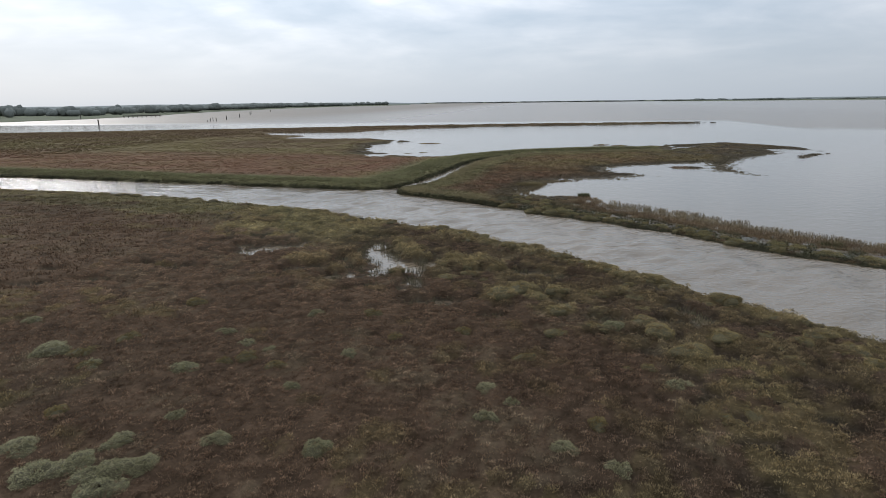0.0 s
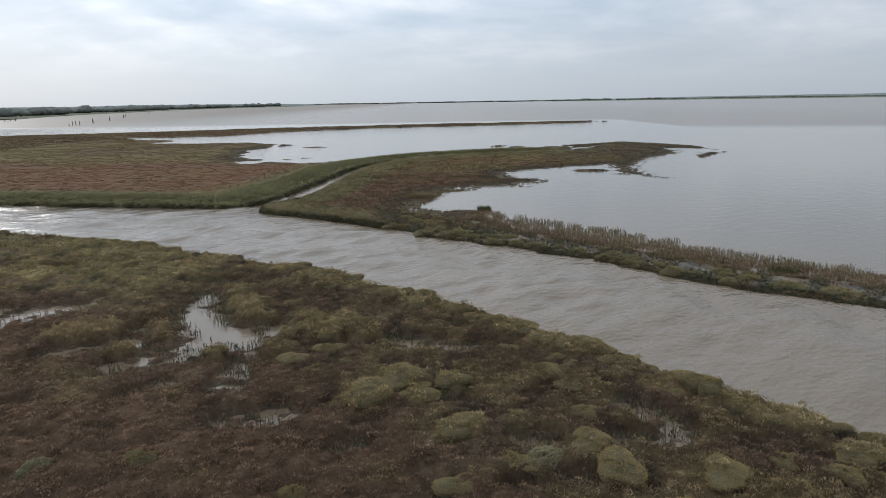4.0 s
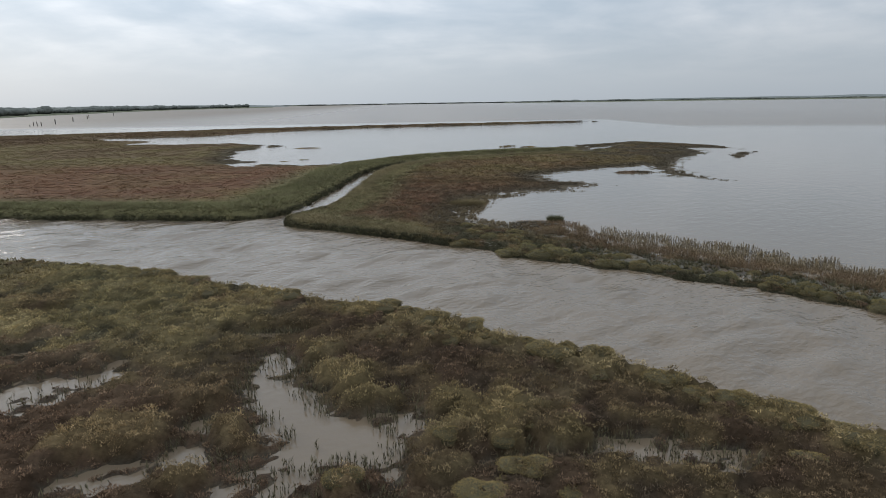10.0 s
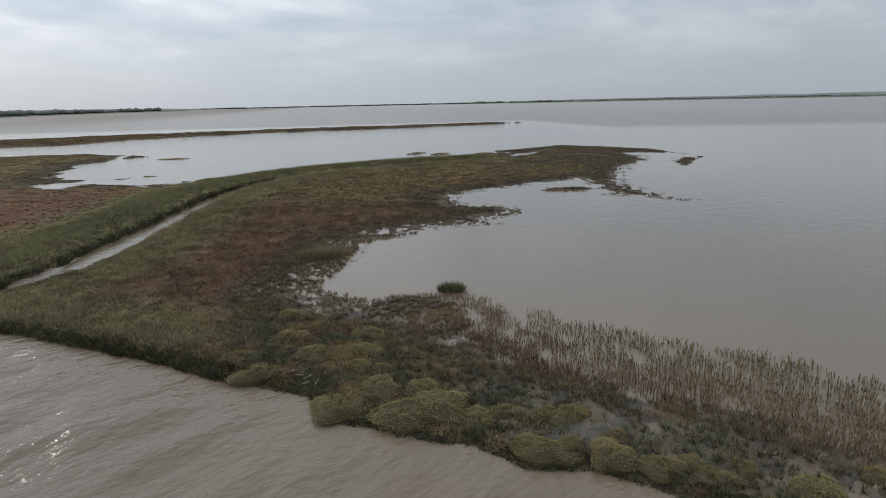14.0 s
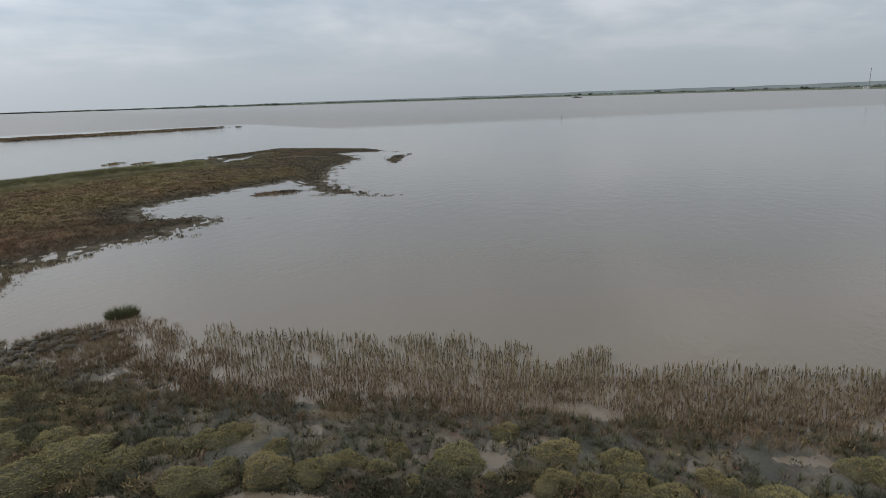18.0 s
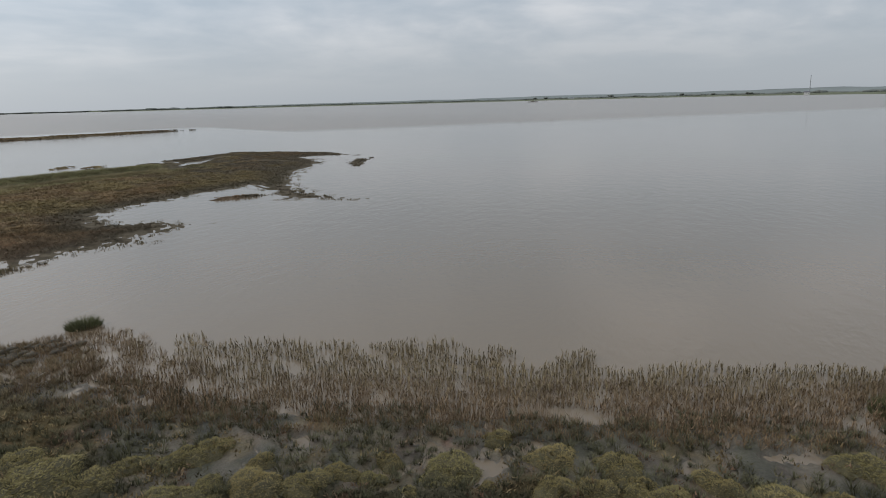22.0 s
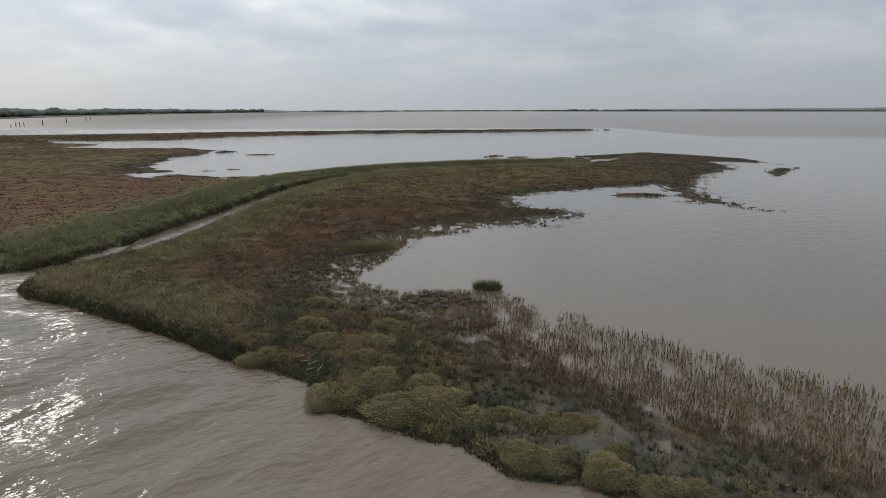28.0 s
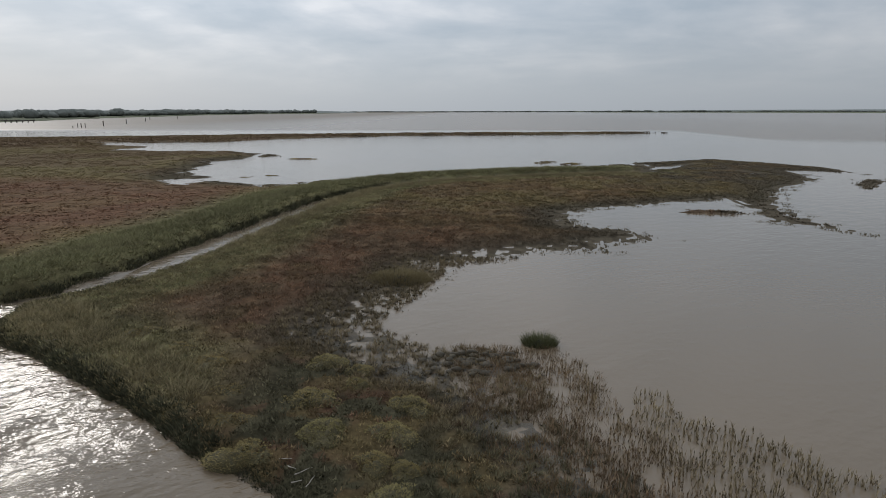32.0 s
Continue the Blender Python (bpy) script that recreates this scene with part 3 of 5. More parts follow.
    tn = tn * (1 + 0.10 * smooth(d_bank, 9, 16) * smooth(-y, -150, -128))[..., None]
    tn = mix(tn, brown * 0.95, smooth(y, 190, 240) * 0.35)
    tn = mix(tn, green, smooth(-d_bank, -13, -7) * (0.6 + 0.4 * g2))
    tn = tn * (1.02 + 0.10 * chance)[..., None]
    tn = mix(tn, dark, lag_n * smooth(-s_n, -10, -2) * 0.8 * (x > -60))
    tone = np.where((s_n > -4)[..., None], tn, tone)
    tp = mix(np.broadcast_to(red, x.shape + (3,)), brown, smooth(g2, 0.4, 0.6))
    tp = mix(tp, olive * 0.82, smooth(y, 92, 128) * (0.5 + 0.5 * smooth(g1, 0.42, 0.56)))
    tp = mix(tp, green, np.clip(smooth(-d_pen, -8, -3) * smooth(-x, 4, 9) + smooth(-d_pen, -5, -3) * (y > 80), 0, 1) * (0.55 + 0.45 * g2))
    tp = mix(tp, olive, smooth(-d_pen, -12, -6) * smooth(x, -14, -5) * smooth(0.55 - chance, -0.06, 0.06) * dome ** 0.5 * (y < 92))
    tp = mix(tp, dark * np.array((0.95, 1.0, 0.85)), smooth(-d_pen, -12, -8) * smooth(x, -9, -4) * (1 - smooth(0.5 - chance, -0.06, 0.06)) * (y < 80))
    tp = tp * (0.82 + 0.66 * chance)[..., None]
    tp = mix(tp, dark * 1.15, 0.85 * lag * smooth(-s_p, -7, -2.0))
    tp = mix(tp, silt * 0.95, smooth(y, 128, 150) * smooth(x, 18, 34) * (0.35 + 0.65 * smooth(g2, 0.4, 0.6)))
    tone = np.where((s_p > -4)[..., None], tp, tone)
    tone = mix(tone, silt, (s_i > -3) * 1.0)
    # soil is the plant tone scaled down, with the shade among plants coloured in
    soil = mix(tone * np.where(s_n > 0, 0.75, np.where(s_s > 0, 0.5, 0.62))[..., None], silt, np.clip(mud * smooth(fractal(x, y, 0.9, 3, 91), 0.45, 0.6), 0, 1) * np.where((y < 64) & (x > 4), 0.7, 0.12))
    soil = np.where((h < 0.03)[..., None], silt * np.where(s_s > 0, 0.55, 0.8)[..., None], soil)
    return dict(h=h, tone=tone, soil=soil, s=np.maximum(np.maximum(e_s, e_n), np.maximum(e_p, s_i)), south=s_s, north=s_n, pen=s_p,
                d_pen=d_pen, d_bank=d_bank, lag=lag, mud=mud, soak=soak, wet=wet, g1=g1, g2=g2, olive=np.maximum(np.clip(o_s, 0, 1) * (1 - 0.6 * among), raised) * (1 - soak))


# ---- mesh helpers ----
def mesh_from(name, verts, faces, tone=None, mat=None, corners=3, flat=True):
    """A mesh from arrays: vertices (n, 3), faces (m, corners), a colour for each vertex."""
    me = bpy.data.meshes.new(name)
    n, m = len(verts), len(faces)
    me.vertices.add(n)
    me.vertices.foreach_set("co", np.asarray(verts, np.float32).ravel())
    me.loops.add(m * corners)
    me.loops.foreach_set("vertex_index", np.asarray(faces, np.int32).ravel())
    me.polygons.add(m)
    me.polygons.foreach_set("loop_start", np.arange(0, m * corners, corners, dtype=np.int32))
    me.polygons.foreach_set("loop_total", np.full(m, corners, np.int32))
    me.polygons.foreach_set("use_smooth", np.full(m, not flat))
    me.update(calc_edges=True)
    if tone is not None:
        at = me.attributes.new("tone", "FLOAT_COLOR", "POINT")
        at.data.foreach_set("color", np.concatenate([tone, np.ones((n, 1))], 1).astype(np.float32).ravel())
    if mat:
        me.materials.append(mat)
    return me


def part(name, bm, mat, parent, label=""):
    """One bmesh as a mesh object under a thing or a part."""
    me = bpy.data.meshes.new(name)
    bm.to_mesh(me)
    bm.free()
    me.materials.append(mat)
    ob = new(name, me)
    ob.parent = parent
    return tagged(ob, label)


def graded(lo, hi, step, reach, grow=1.09, far_step=900.0, back=None):
    """Grid lines: even between lo and hi, then ever wider out to the given reach."""
    mid = list(np.arange(lo, hi + step * 0.5, step))
    up, s = [mid[-1]], step
    while up[-1] < reach[1]:
        s = min(s * grow, far_step)
        up.append(up[-1] + s)
    down, s = [mid[0]], step
    while down[-1] > reach[0]:
        s = min(s * (back or grow), far_step)
        down.append(down[-1] - s)
    return np.array(down[:0:-1] + mid + up[1:])


def sheet(xs, ys):
    gx, gy = np.meshgrid(xs, ys)
    nx, ny = len(xs), len(ys)
    i = np.arange(nx * ny).reshape(ny, nx)
    faces = np.stack([i[:-1, :-1], i[:-1, 1:], i[1:, 1:], i[1:, :-1]], -1).reshape(-1, 4)
    return gx.ravel(), gy.ravel(), faces


# ---- ground ----
gx, gy, faces = sheet(graded(-31, 29, 0.24, (-4600, 4600), 1.09), graded(20, 84, 0.24, (-400, 4600), 1.036, back=1.05))
plan = survey(gx, gy)
z = plan["h"].copy()
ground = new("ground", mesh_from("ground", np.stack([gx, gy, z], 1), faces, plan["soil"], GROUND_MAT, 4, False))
at = ground.data.attributes.new("wet", "FLOAT", "POINT")
at.data.foreach_set("value", (np.maximum(plan["mud"], 0.2 * plan["soak"]) * smooth(-z, -0.24, -0.10) * (z > -0.3) * smooth(-gy, -84, -72)).astype(np.float32))
tagged(ground, "brown and olive saltmarsh ground cut by tidal creeks and pools", "ground", kind="structure")

# ---- water ----
wx, wy, faces = sheet(graded(-27, 22, 0.28, (-4700, 4700), 1.10), graded(40, 84, 0.28, (-400, 4700), 1.06))
s_s, s_n, s_p = signed(wx, wy, SOUTH_SHORE), signed(wx, wy, NORTH_MARSH), signed(wx, wy, PENINSULA)
d_south = to_lines(wx, wy, SOUTH_SHORE[:-1], False)[0]
in_channel = (s_s < 1.0) & (s_n < 0.5) & (s_p < 1.0) & (np.minimum(d_south, to_lines(wx, wy, PEN_CHANNEL[:33], False)[0]) < 22) & (
    wy < 175 - wx) & (wx * 0.72 + wy < 64.5 + 8 * (wx < 0)) | ((wx < -20) & (wy < 130) & (s_n < 0.5) & (s_s < 1.0))
race = smooth(wy - np.where(wx < 110, 390, 283 - 0.33 * (wx - 110)), -22, 26) * (1 - 0.25 * smooth(wx, 60, 420))      # beyond the line where the tide runs
chop = np.where(in_channel, 1.6, 0.34 + 1.06 * race)
away = smooth(-s_s, 0.3, 3.0) * smooth(-s_p, 0.3, 3.0)
fx, fy = wx * 0.77 + wy * 0.64, -wx * 0.64 + wy * 0.77
wave = (fractal(fx * 0.65, fy, 2.8, 2, 201) - 0.5) * 0.54 + (fractal(fx * 0.38, fy, 1.2, 2, 211) - 0.5) * 0.30
wz = np.where(in_channel & (wx > -60) & (wx < 50), wave * away, 0.0)
me = mesh_from("water", np.stack([wx, wy, wz], 1), faces, None, WATER_MAT, 4, False)
at = me.attributes.new("chop", "FLOAT", "POINT")
at.data.foreach_set("value", chop.astype(np.float32))
at = me.attributes.new("race", "FLOAT", "POINT")
at.data.foreach_set("value", (race * (1 + 1.1 * smooth(-wx, 100, 300))).astype(np.float32))
tagged(new("water", me), "grey-brown silty tidal water with small wind waves", "water", kind="structure")


# ---- plants in thousands ----
rng = np.random.default_rng(7)


def scatter(x0, x1, y0, y1, per_m2):
    n = int((x1 - x0) * (y1 - y0) * per_m2)
    return rng.uniform(x0, x1, n), rng.uniform(y0, y1, n)


def tufts(name, x, y, z, tone, blades, height, width, spread, lean, mat, label, category, tip=1.5, quads=False):
    """Tufts of pointed blades: one joined mesh of kind stuff. height and width may differ from tuft to tuft."""
    n = len(x)
    height, width = np.broadcast_to(height, n), np.broadcast_to(width, n)
    k = n * blades
    rep = lambda a: np.repeat(a, blades, axis=0)
    ang, turn = rng.uniform(0, 2 * np.pi, k), rng.uniform(0, 2 * np.pi, k)
    r = np.sqrt(rng.uniform(0, 1, k)) * spread
    bx, by = rep(x) + r * np.cos(ang), rep(y) + r * np.sin(ang)
    hh = rep(height) * rng.uniform(0.55, 1.25, k)
    ww = rep(width) * rng.uniform(0.6, 1.4, k) * 0.5
    ln = lean * rng.uniform(0.2, 1.3, k) * hh
    dx, dy = np.cos(turn) * ww, np.sin(turn) * ww
    bz = rep(z) - 0.03
    base1, base2 = np.stack([bx - dx, by - dy, bz], 1), np.stack([bx + dx, by + dy, bz], 1)
    lx, ly = np.cos(ang) * ln, np.sin(ang) * ln
    top = np.stack([bx + lx, by + ly, bz + 0.03 + hh], 1)
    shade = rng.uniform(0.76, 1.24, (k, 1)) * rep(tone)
    if quads:
        mid1 = np.stack([bx - dx * 1.25 + lx * 0.7, by - dy * 1.25 + ly * 0.7, bz + hh * 0.84], 1)
        mid2 = np.stack([bx + dx * 1.25 + lx * 0.7, by + dy * 1.25 + ly * 0.7, bz + hh * 0.84], 1)
        v = np.stack([base1, base2, mid2, mid1, top], 1).reshape(-1, 3)
        o = np.arange(k)[:, None] * 5
        f = np.concatenate([o + np.array([[0, 1, 2]]), o + np.array([[0, 2, 3]]), o + np.array([[3, 2, 4]])])
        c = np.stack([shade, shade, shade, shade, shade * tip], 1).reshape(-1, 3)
    else:
        v = np.stack([base1, base2, top], 1).reshape(-1, 3)
        f = np.arange(k * 3).reshape(-1, 3)
        # blade feet darkened as if shaded, tips brightened as if lit, in vertex colours
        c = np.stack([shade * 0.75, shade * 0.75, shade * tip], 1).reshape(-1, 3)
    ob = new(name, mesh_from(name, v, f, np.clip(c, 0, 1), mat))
    return tagged(ob, label, category, kind="stuff")


def leaf_mat(name, x, y, z, tone, leaves, radius, height, size, label):
    """Low cushions of small upright shoots, joined into one mesh of kind stuff."""
    k = len(x) * leaves
    rep = lambda a: np.repeat(a, leaves, axis=0)
    ang, r = rng.uniform(0, 2 * np.pi, k), np.sqrt(rng.uniform(0, 1, k))
    rise = rep(np.broadcast_to(height, len(x))) * (1.08 - 0.75 * r * r) * rng.uniform(0.35, 1.0, k) ** 0.6
    r = r * rep(np.broadcast_to(radius, len(x)))
    c = np.stack([rep(x) + r * np.cos(ang), rep(y) + r * np.sin(ang), rep(z) - 0.03 + rise], 1)
    turn, s = rng.uniform(0, 2 * np.pi, k), size * rng.uniform(0.6, 1.4, k)
    a = np.stack([np.cos(turn), np.sin(turn), rng.normal(0, 0.35, k)], 1) * (s * 0.36)[:, None]
    b = np.stack([np.cos(ang) * 0.6 + rng.normal(0, 0.5, k), np.sin(ang) * 0.6 + rng.normal(0, 0.5, k), rng.uniform(0.7, 1.6, k)], 1) * s[:, None]
    v = np.stack([c - a, c + a, c + b], 1).reshape(-1, 3)
    shade = rng.uniform(0.76, 1.24, k)[:, None] * rep(tone * rng.uniform(0.64, 1.36, (len(x), 1)))
    ob = new(name, mesh_from(name, v, np.arange(k * 3).reshape(-1, 3), np.repeat(np.clip(shade, 0, 1), 3, axis=0), LEAF_MAT))
    return tagged(ob, label, "saltmarsh plants", kind="stuff")


def south_carpet():
    for x0, x1, y0, y1, per_m2, leaves, size, what in ((-20, 17, 6, 40, 18, 26, 0.045, "low brown and olive saltmarsh plants carpeting the near bank"),
                                                       (-36, 26, 4, 66, 15, 15, 0.056, "low brown and olive saltmarsh plants round the marsh pools")):
        x, y = scatter(x0, x1, y0, y1, per_m2)
        keep = (np.hypot(x + 4, y - 30) < 42) & ((size < 0.05) | ~((x > -20) & (x < 17) & (y > 6) & (y < 40)))
        x, y = x[keep], y[keep]
        p = survey(x, y)
        keep = (p["south"] > 0.1) & (p["h"] > np.where(p["wet"] > -0.35, 0.03, -0.01))
        x, y = x[keep], y[keep]
        tall = (0.07 + 0.13 * p["olive"][keep]) * rng.uniform(0.6, 1.5, len(x)) * (1 - 0.35 * p["soak"][keep]) * (1 - 0.3 * smooth(p["wet"][keep], -1.0, -0.1))
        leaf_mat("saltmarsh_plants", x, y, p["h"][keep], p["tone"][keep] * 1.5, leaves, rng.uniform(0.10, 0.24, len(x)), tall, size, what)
    # further off the same growth in larger tufts
    x, y = scatter(-130, 45, -8, 92, 4.5)
    p = survey(x, y)
    keep = (p["south"] > 0.1) & (p["h"] > 0.04) & ((np.hypot(x + 4, y - 30) >= 41) | (x < -36))
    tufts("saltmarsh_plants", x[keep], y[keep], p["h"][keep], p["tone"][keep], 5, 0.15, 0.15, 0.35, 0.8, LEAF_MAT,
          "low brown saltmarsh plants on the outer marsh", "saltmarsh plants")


def peninsula_carpet():
    x, y = scatter(-23, 34, 40, 112, 13)
    p = survey(x, y)
    keep = (p["pen"] > 0.0) & (p["h"] > 0.05)
    keep &= rng.uniform(0, 1, len(x)) > p["mud"] * np.where(x < 6, 0.45, 0.74)
    x, y, h, tone = x[keep], y[keep], p["h"][keep], p["tone"][keep]
    tall = 0.11 + 0.08 * p["g2"][keep]
    leaf_mat("saltmarsh_plants", x, y, h, tone * 1.12, 11, rng.uniform(0.12, 0.26, len(x)), tall * rng.uniform(0.6, 1.5, len(x)), 0.072, "red-brown and olive saltmarsh plants covering the spit of land")
    x, y = scatter(-20, 72, 108, 196, 5)
    p = survey(x, y)
    keep = ((p["pen"] > 0.0) | (p["pen"] > -30) & (p["north"] < -2)) & (p["h"] > 0.03)
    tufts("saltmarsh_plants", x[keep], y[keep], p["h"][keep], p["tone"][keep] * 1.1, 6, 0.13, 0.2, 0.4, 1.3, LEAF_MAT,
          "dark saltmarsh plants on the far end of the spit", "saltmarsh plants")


def north_carpet():
    x, y = scatter(-130, 36, 80, 240, 3.0)
    p = survey(x, y)
    keep = (p["north"] > 0.3) & (p["h"] > 0.05)
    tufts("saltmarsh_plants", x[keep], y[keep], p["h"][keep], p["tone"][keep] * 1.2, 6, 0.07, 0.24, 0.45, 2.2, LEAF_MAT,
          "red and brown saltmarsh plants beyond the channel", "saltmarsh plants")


def far_carpet():
    x, y = scatter(-420, 100, 130, 385, 0.5)
    p = survey(x, y)
    keep = (p["north"] > 0.3) & (p["h"] > 0.04) & ((x < -128) | (y > 238))
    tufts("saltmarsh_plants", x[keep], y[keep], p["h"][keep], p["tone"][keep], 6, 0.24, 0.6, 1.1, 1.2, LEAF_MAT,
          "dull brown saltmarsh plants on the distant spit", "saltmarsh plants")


def bank_grass():
    """Long soft grass on the banks of the creek."""
    x, y = scatter(-110, 30, 78, 162, 14)
    p = survey(x, y)
    keep = (p["north"] > 0.25) & (p["d_bank"] < 7.5 + 3 * (p["g1"] - 0.5)) & (p["h"] > 0.1)
    x, y, h = x[keep], y[keep], p["h"][keep]
    tone = np.array((0.158, 0.148, 0.076)) * (0.75 + 0.6 * p["g1"][keep])[:, None]
    tone = tone + (np.array((0.155, 0.132, 0.075)) - tone) * smooth(p["g2"][keep], 0.5, 0.7)[:, None] * 0.6
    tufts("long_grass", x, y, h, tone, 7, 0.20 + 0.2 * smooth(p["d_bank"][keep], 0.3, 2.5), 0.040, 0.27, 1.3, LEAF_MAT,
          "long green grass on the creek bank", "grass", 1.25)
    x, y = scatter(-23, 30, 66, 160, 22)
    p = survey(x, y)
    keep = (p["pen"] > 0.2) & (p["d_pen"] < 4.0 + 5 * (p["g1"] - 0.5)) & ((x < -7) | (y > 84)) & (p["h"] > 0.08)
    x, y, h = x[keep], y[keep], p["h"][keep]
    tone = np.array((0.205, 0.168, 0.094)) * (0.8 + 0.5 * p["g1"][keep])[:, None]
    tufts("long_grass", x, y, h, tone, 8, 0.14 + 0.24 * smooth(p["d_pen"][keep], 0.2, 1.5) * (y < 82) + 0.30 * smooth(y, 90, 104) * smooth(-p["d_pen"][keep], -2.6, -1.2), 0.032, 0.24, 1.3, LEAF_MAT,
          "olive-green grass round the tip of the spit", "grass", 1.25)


def bank_fringe():
    """Dark overhanging growth on the steep faces of the banks."""
    for line, n, tall, what in ((PEN_CHANNEL[1:38], 17000, 0.20, "dark plants overhanging the muddy bank of the spit"),
                                (NORTH_BANK[2:18], 14000, 0.30, "dark grass overhanging the north bank")):
        pts = np.array(line, float)
        seg = np.hypot(*(pts[1:] - pts[:-1]).T)
        at = rng.uniform(0, seg.sum(), n)
        k = np.clip(np.searchsorted(np.cumsum(seg), at), 0, len(seg) - 1)
        f = (at - np.concatenate([[0], np.cumsum(seg)])[k]) / seg[k]
        x, y = (pts[k] + (pts[k + 1] - pts[k]) * f[:, None]).T
        x, y = x + rng.normal(0, 0.45, n), y + rng.normal(0, 0.45, n)
        p = survey(x, y)
        keep = (p["h"] > -0.02) & (p["h"] < 0.42)
        x, y, h = x[keep], y[keep], p["h"][keep]
        tone = np.array((0.058, 0.056, 0.034)) * (0.7 + 0.7 * p["g2"][keep])[:, None]
        tufts("bank_plants", x, y, h, tone, 5, np.where(x > -5, tall * 0.4, tall), 0.05, 0.14, 0.9, LEAF_MAT, what, "saltmarsh plants", 1.4)


def plots_in(x0, x1, y0, y1, gap):
    """Places on an uneven grid."""
    u, v = np.meshgrid(np.arange(x0, x1, gap), np.arange(y0, y1, gap))
    return (u + rng.uniform(-0.5, 0.5, u.shape) * gap).ravel(), (v + rng.uniform(-0.5, 0.5, v.shape) * gap).ravel()


def reeds(name, x, y, z, tone, tall, blade, label, leaves=7):
    """Single upright plants: a thin stem, and narrow leaves that leave it at rising heights and bend out."""
    n = len(x)
    k = n * leaves
    rep = lambda a: np.repeat(a, leaves, axis=0)
    tall = np.broadcast_to(tall, n) * rng.uniform(0.7, 1.25, n)
    tilt, way = rng.uniform(0, 0.3, n) * tall, rng.uniform(0, 2 * np.pi, n)
    tx, ty = np.cos(way) * tilt, np.sin(way) * tilt
    turn = rng.uniform(0, np.pi, n)
    ox, oy = np.cos(turn) * 0.010, np.sin(turn) * 0.010
    stem = np.stack([np.stack([x - ox, y - oy, z - 0.05], 1), np.stack([x + ox, y + oy, z - 0.05], 1), np.stack([x + tx, y + ty, z + tall * 0.95], 1)], 1)
    up = rng.uniform(0.12, 0.8, k)
    ang = rng.uniform(0, 2 * np.pi, k)
    bx, by, bz = rep(x) + rep(tx) * up, rep(y) + rep(ty) * up, rep(z) + rep(tall) * up
    length = rep(tall) * rng.uniform(0.28, 0.5, k)
    out, rise = length * rng.uniform(0.2, 0.7, k), length * rng.uniform(0.6, 1.0, k)
    w = blade * rng.uniform(0.6, 1.3, k) * 0.5
    sx, sy = -np.sin(ang) * w, np.cos(ang) * w
    leaf = np.stack([np.stack([bx - sx, by - sy, bz], 1), np.stack([bx + sx, by + sy, bz], 1),
                     np.stack([bx + np.cos(ang) * out, by + np.sin(ang) * out, bz + rise], 1)], 1)
    v = np.concatenate([stem, leaf]).reshape(-1, 3)
    c = np.concatenate([tone * rng.uniform(0.6, 1.0, (n, 1)), rep(tone) * rng.uniform(0.65, 1.3, (k, 1))])
    ob = new(name, mesh_from(name, v, np.arange(len(v)).reshape(-1, 3), np.repeat(np.clip(c, 0, 1), 3, axis=0), STALK_MAT))
    return tagged(ob, label, name, kind="stuff")


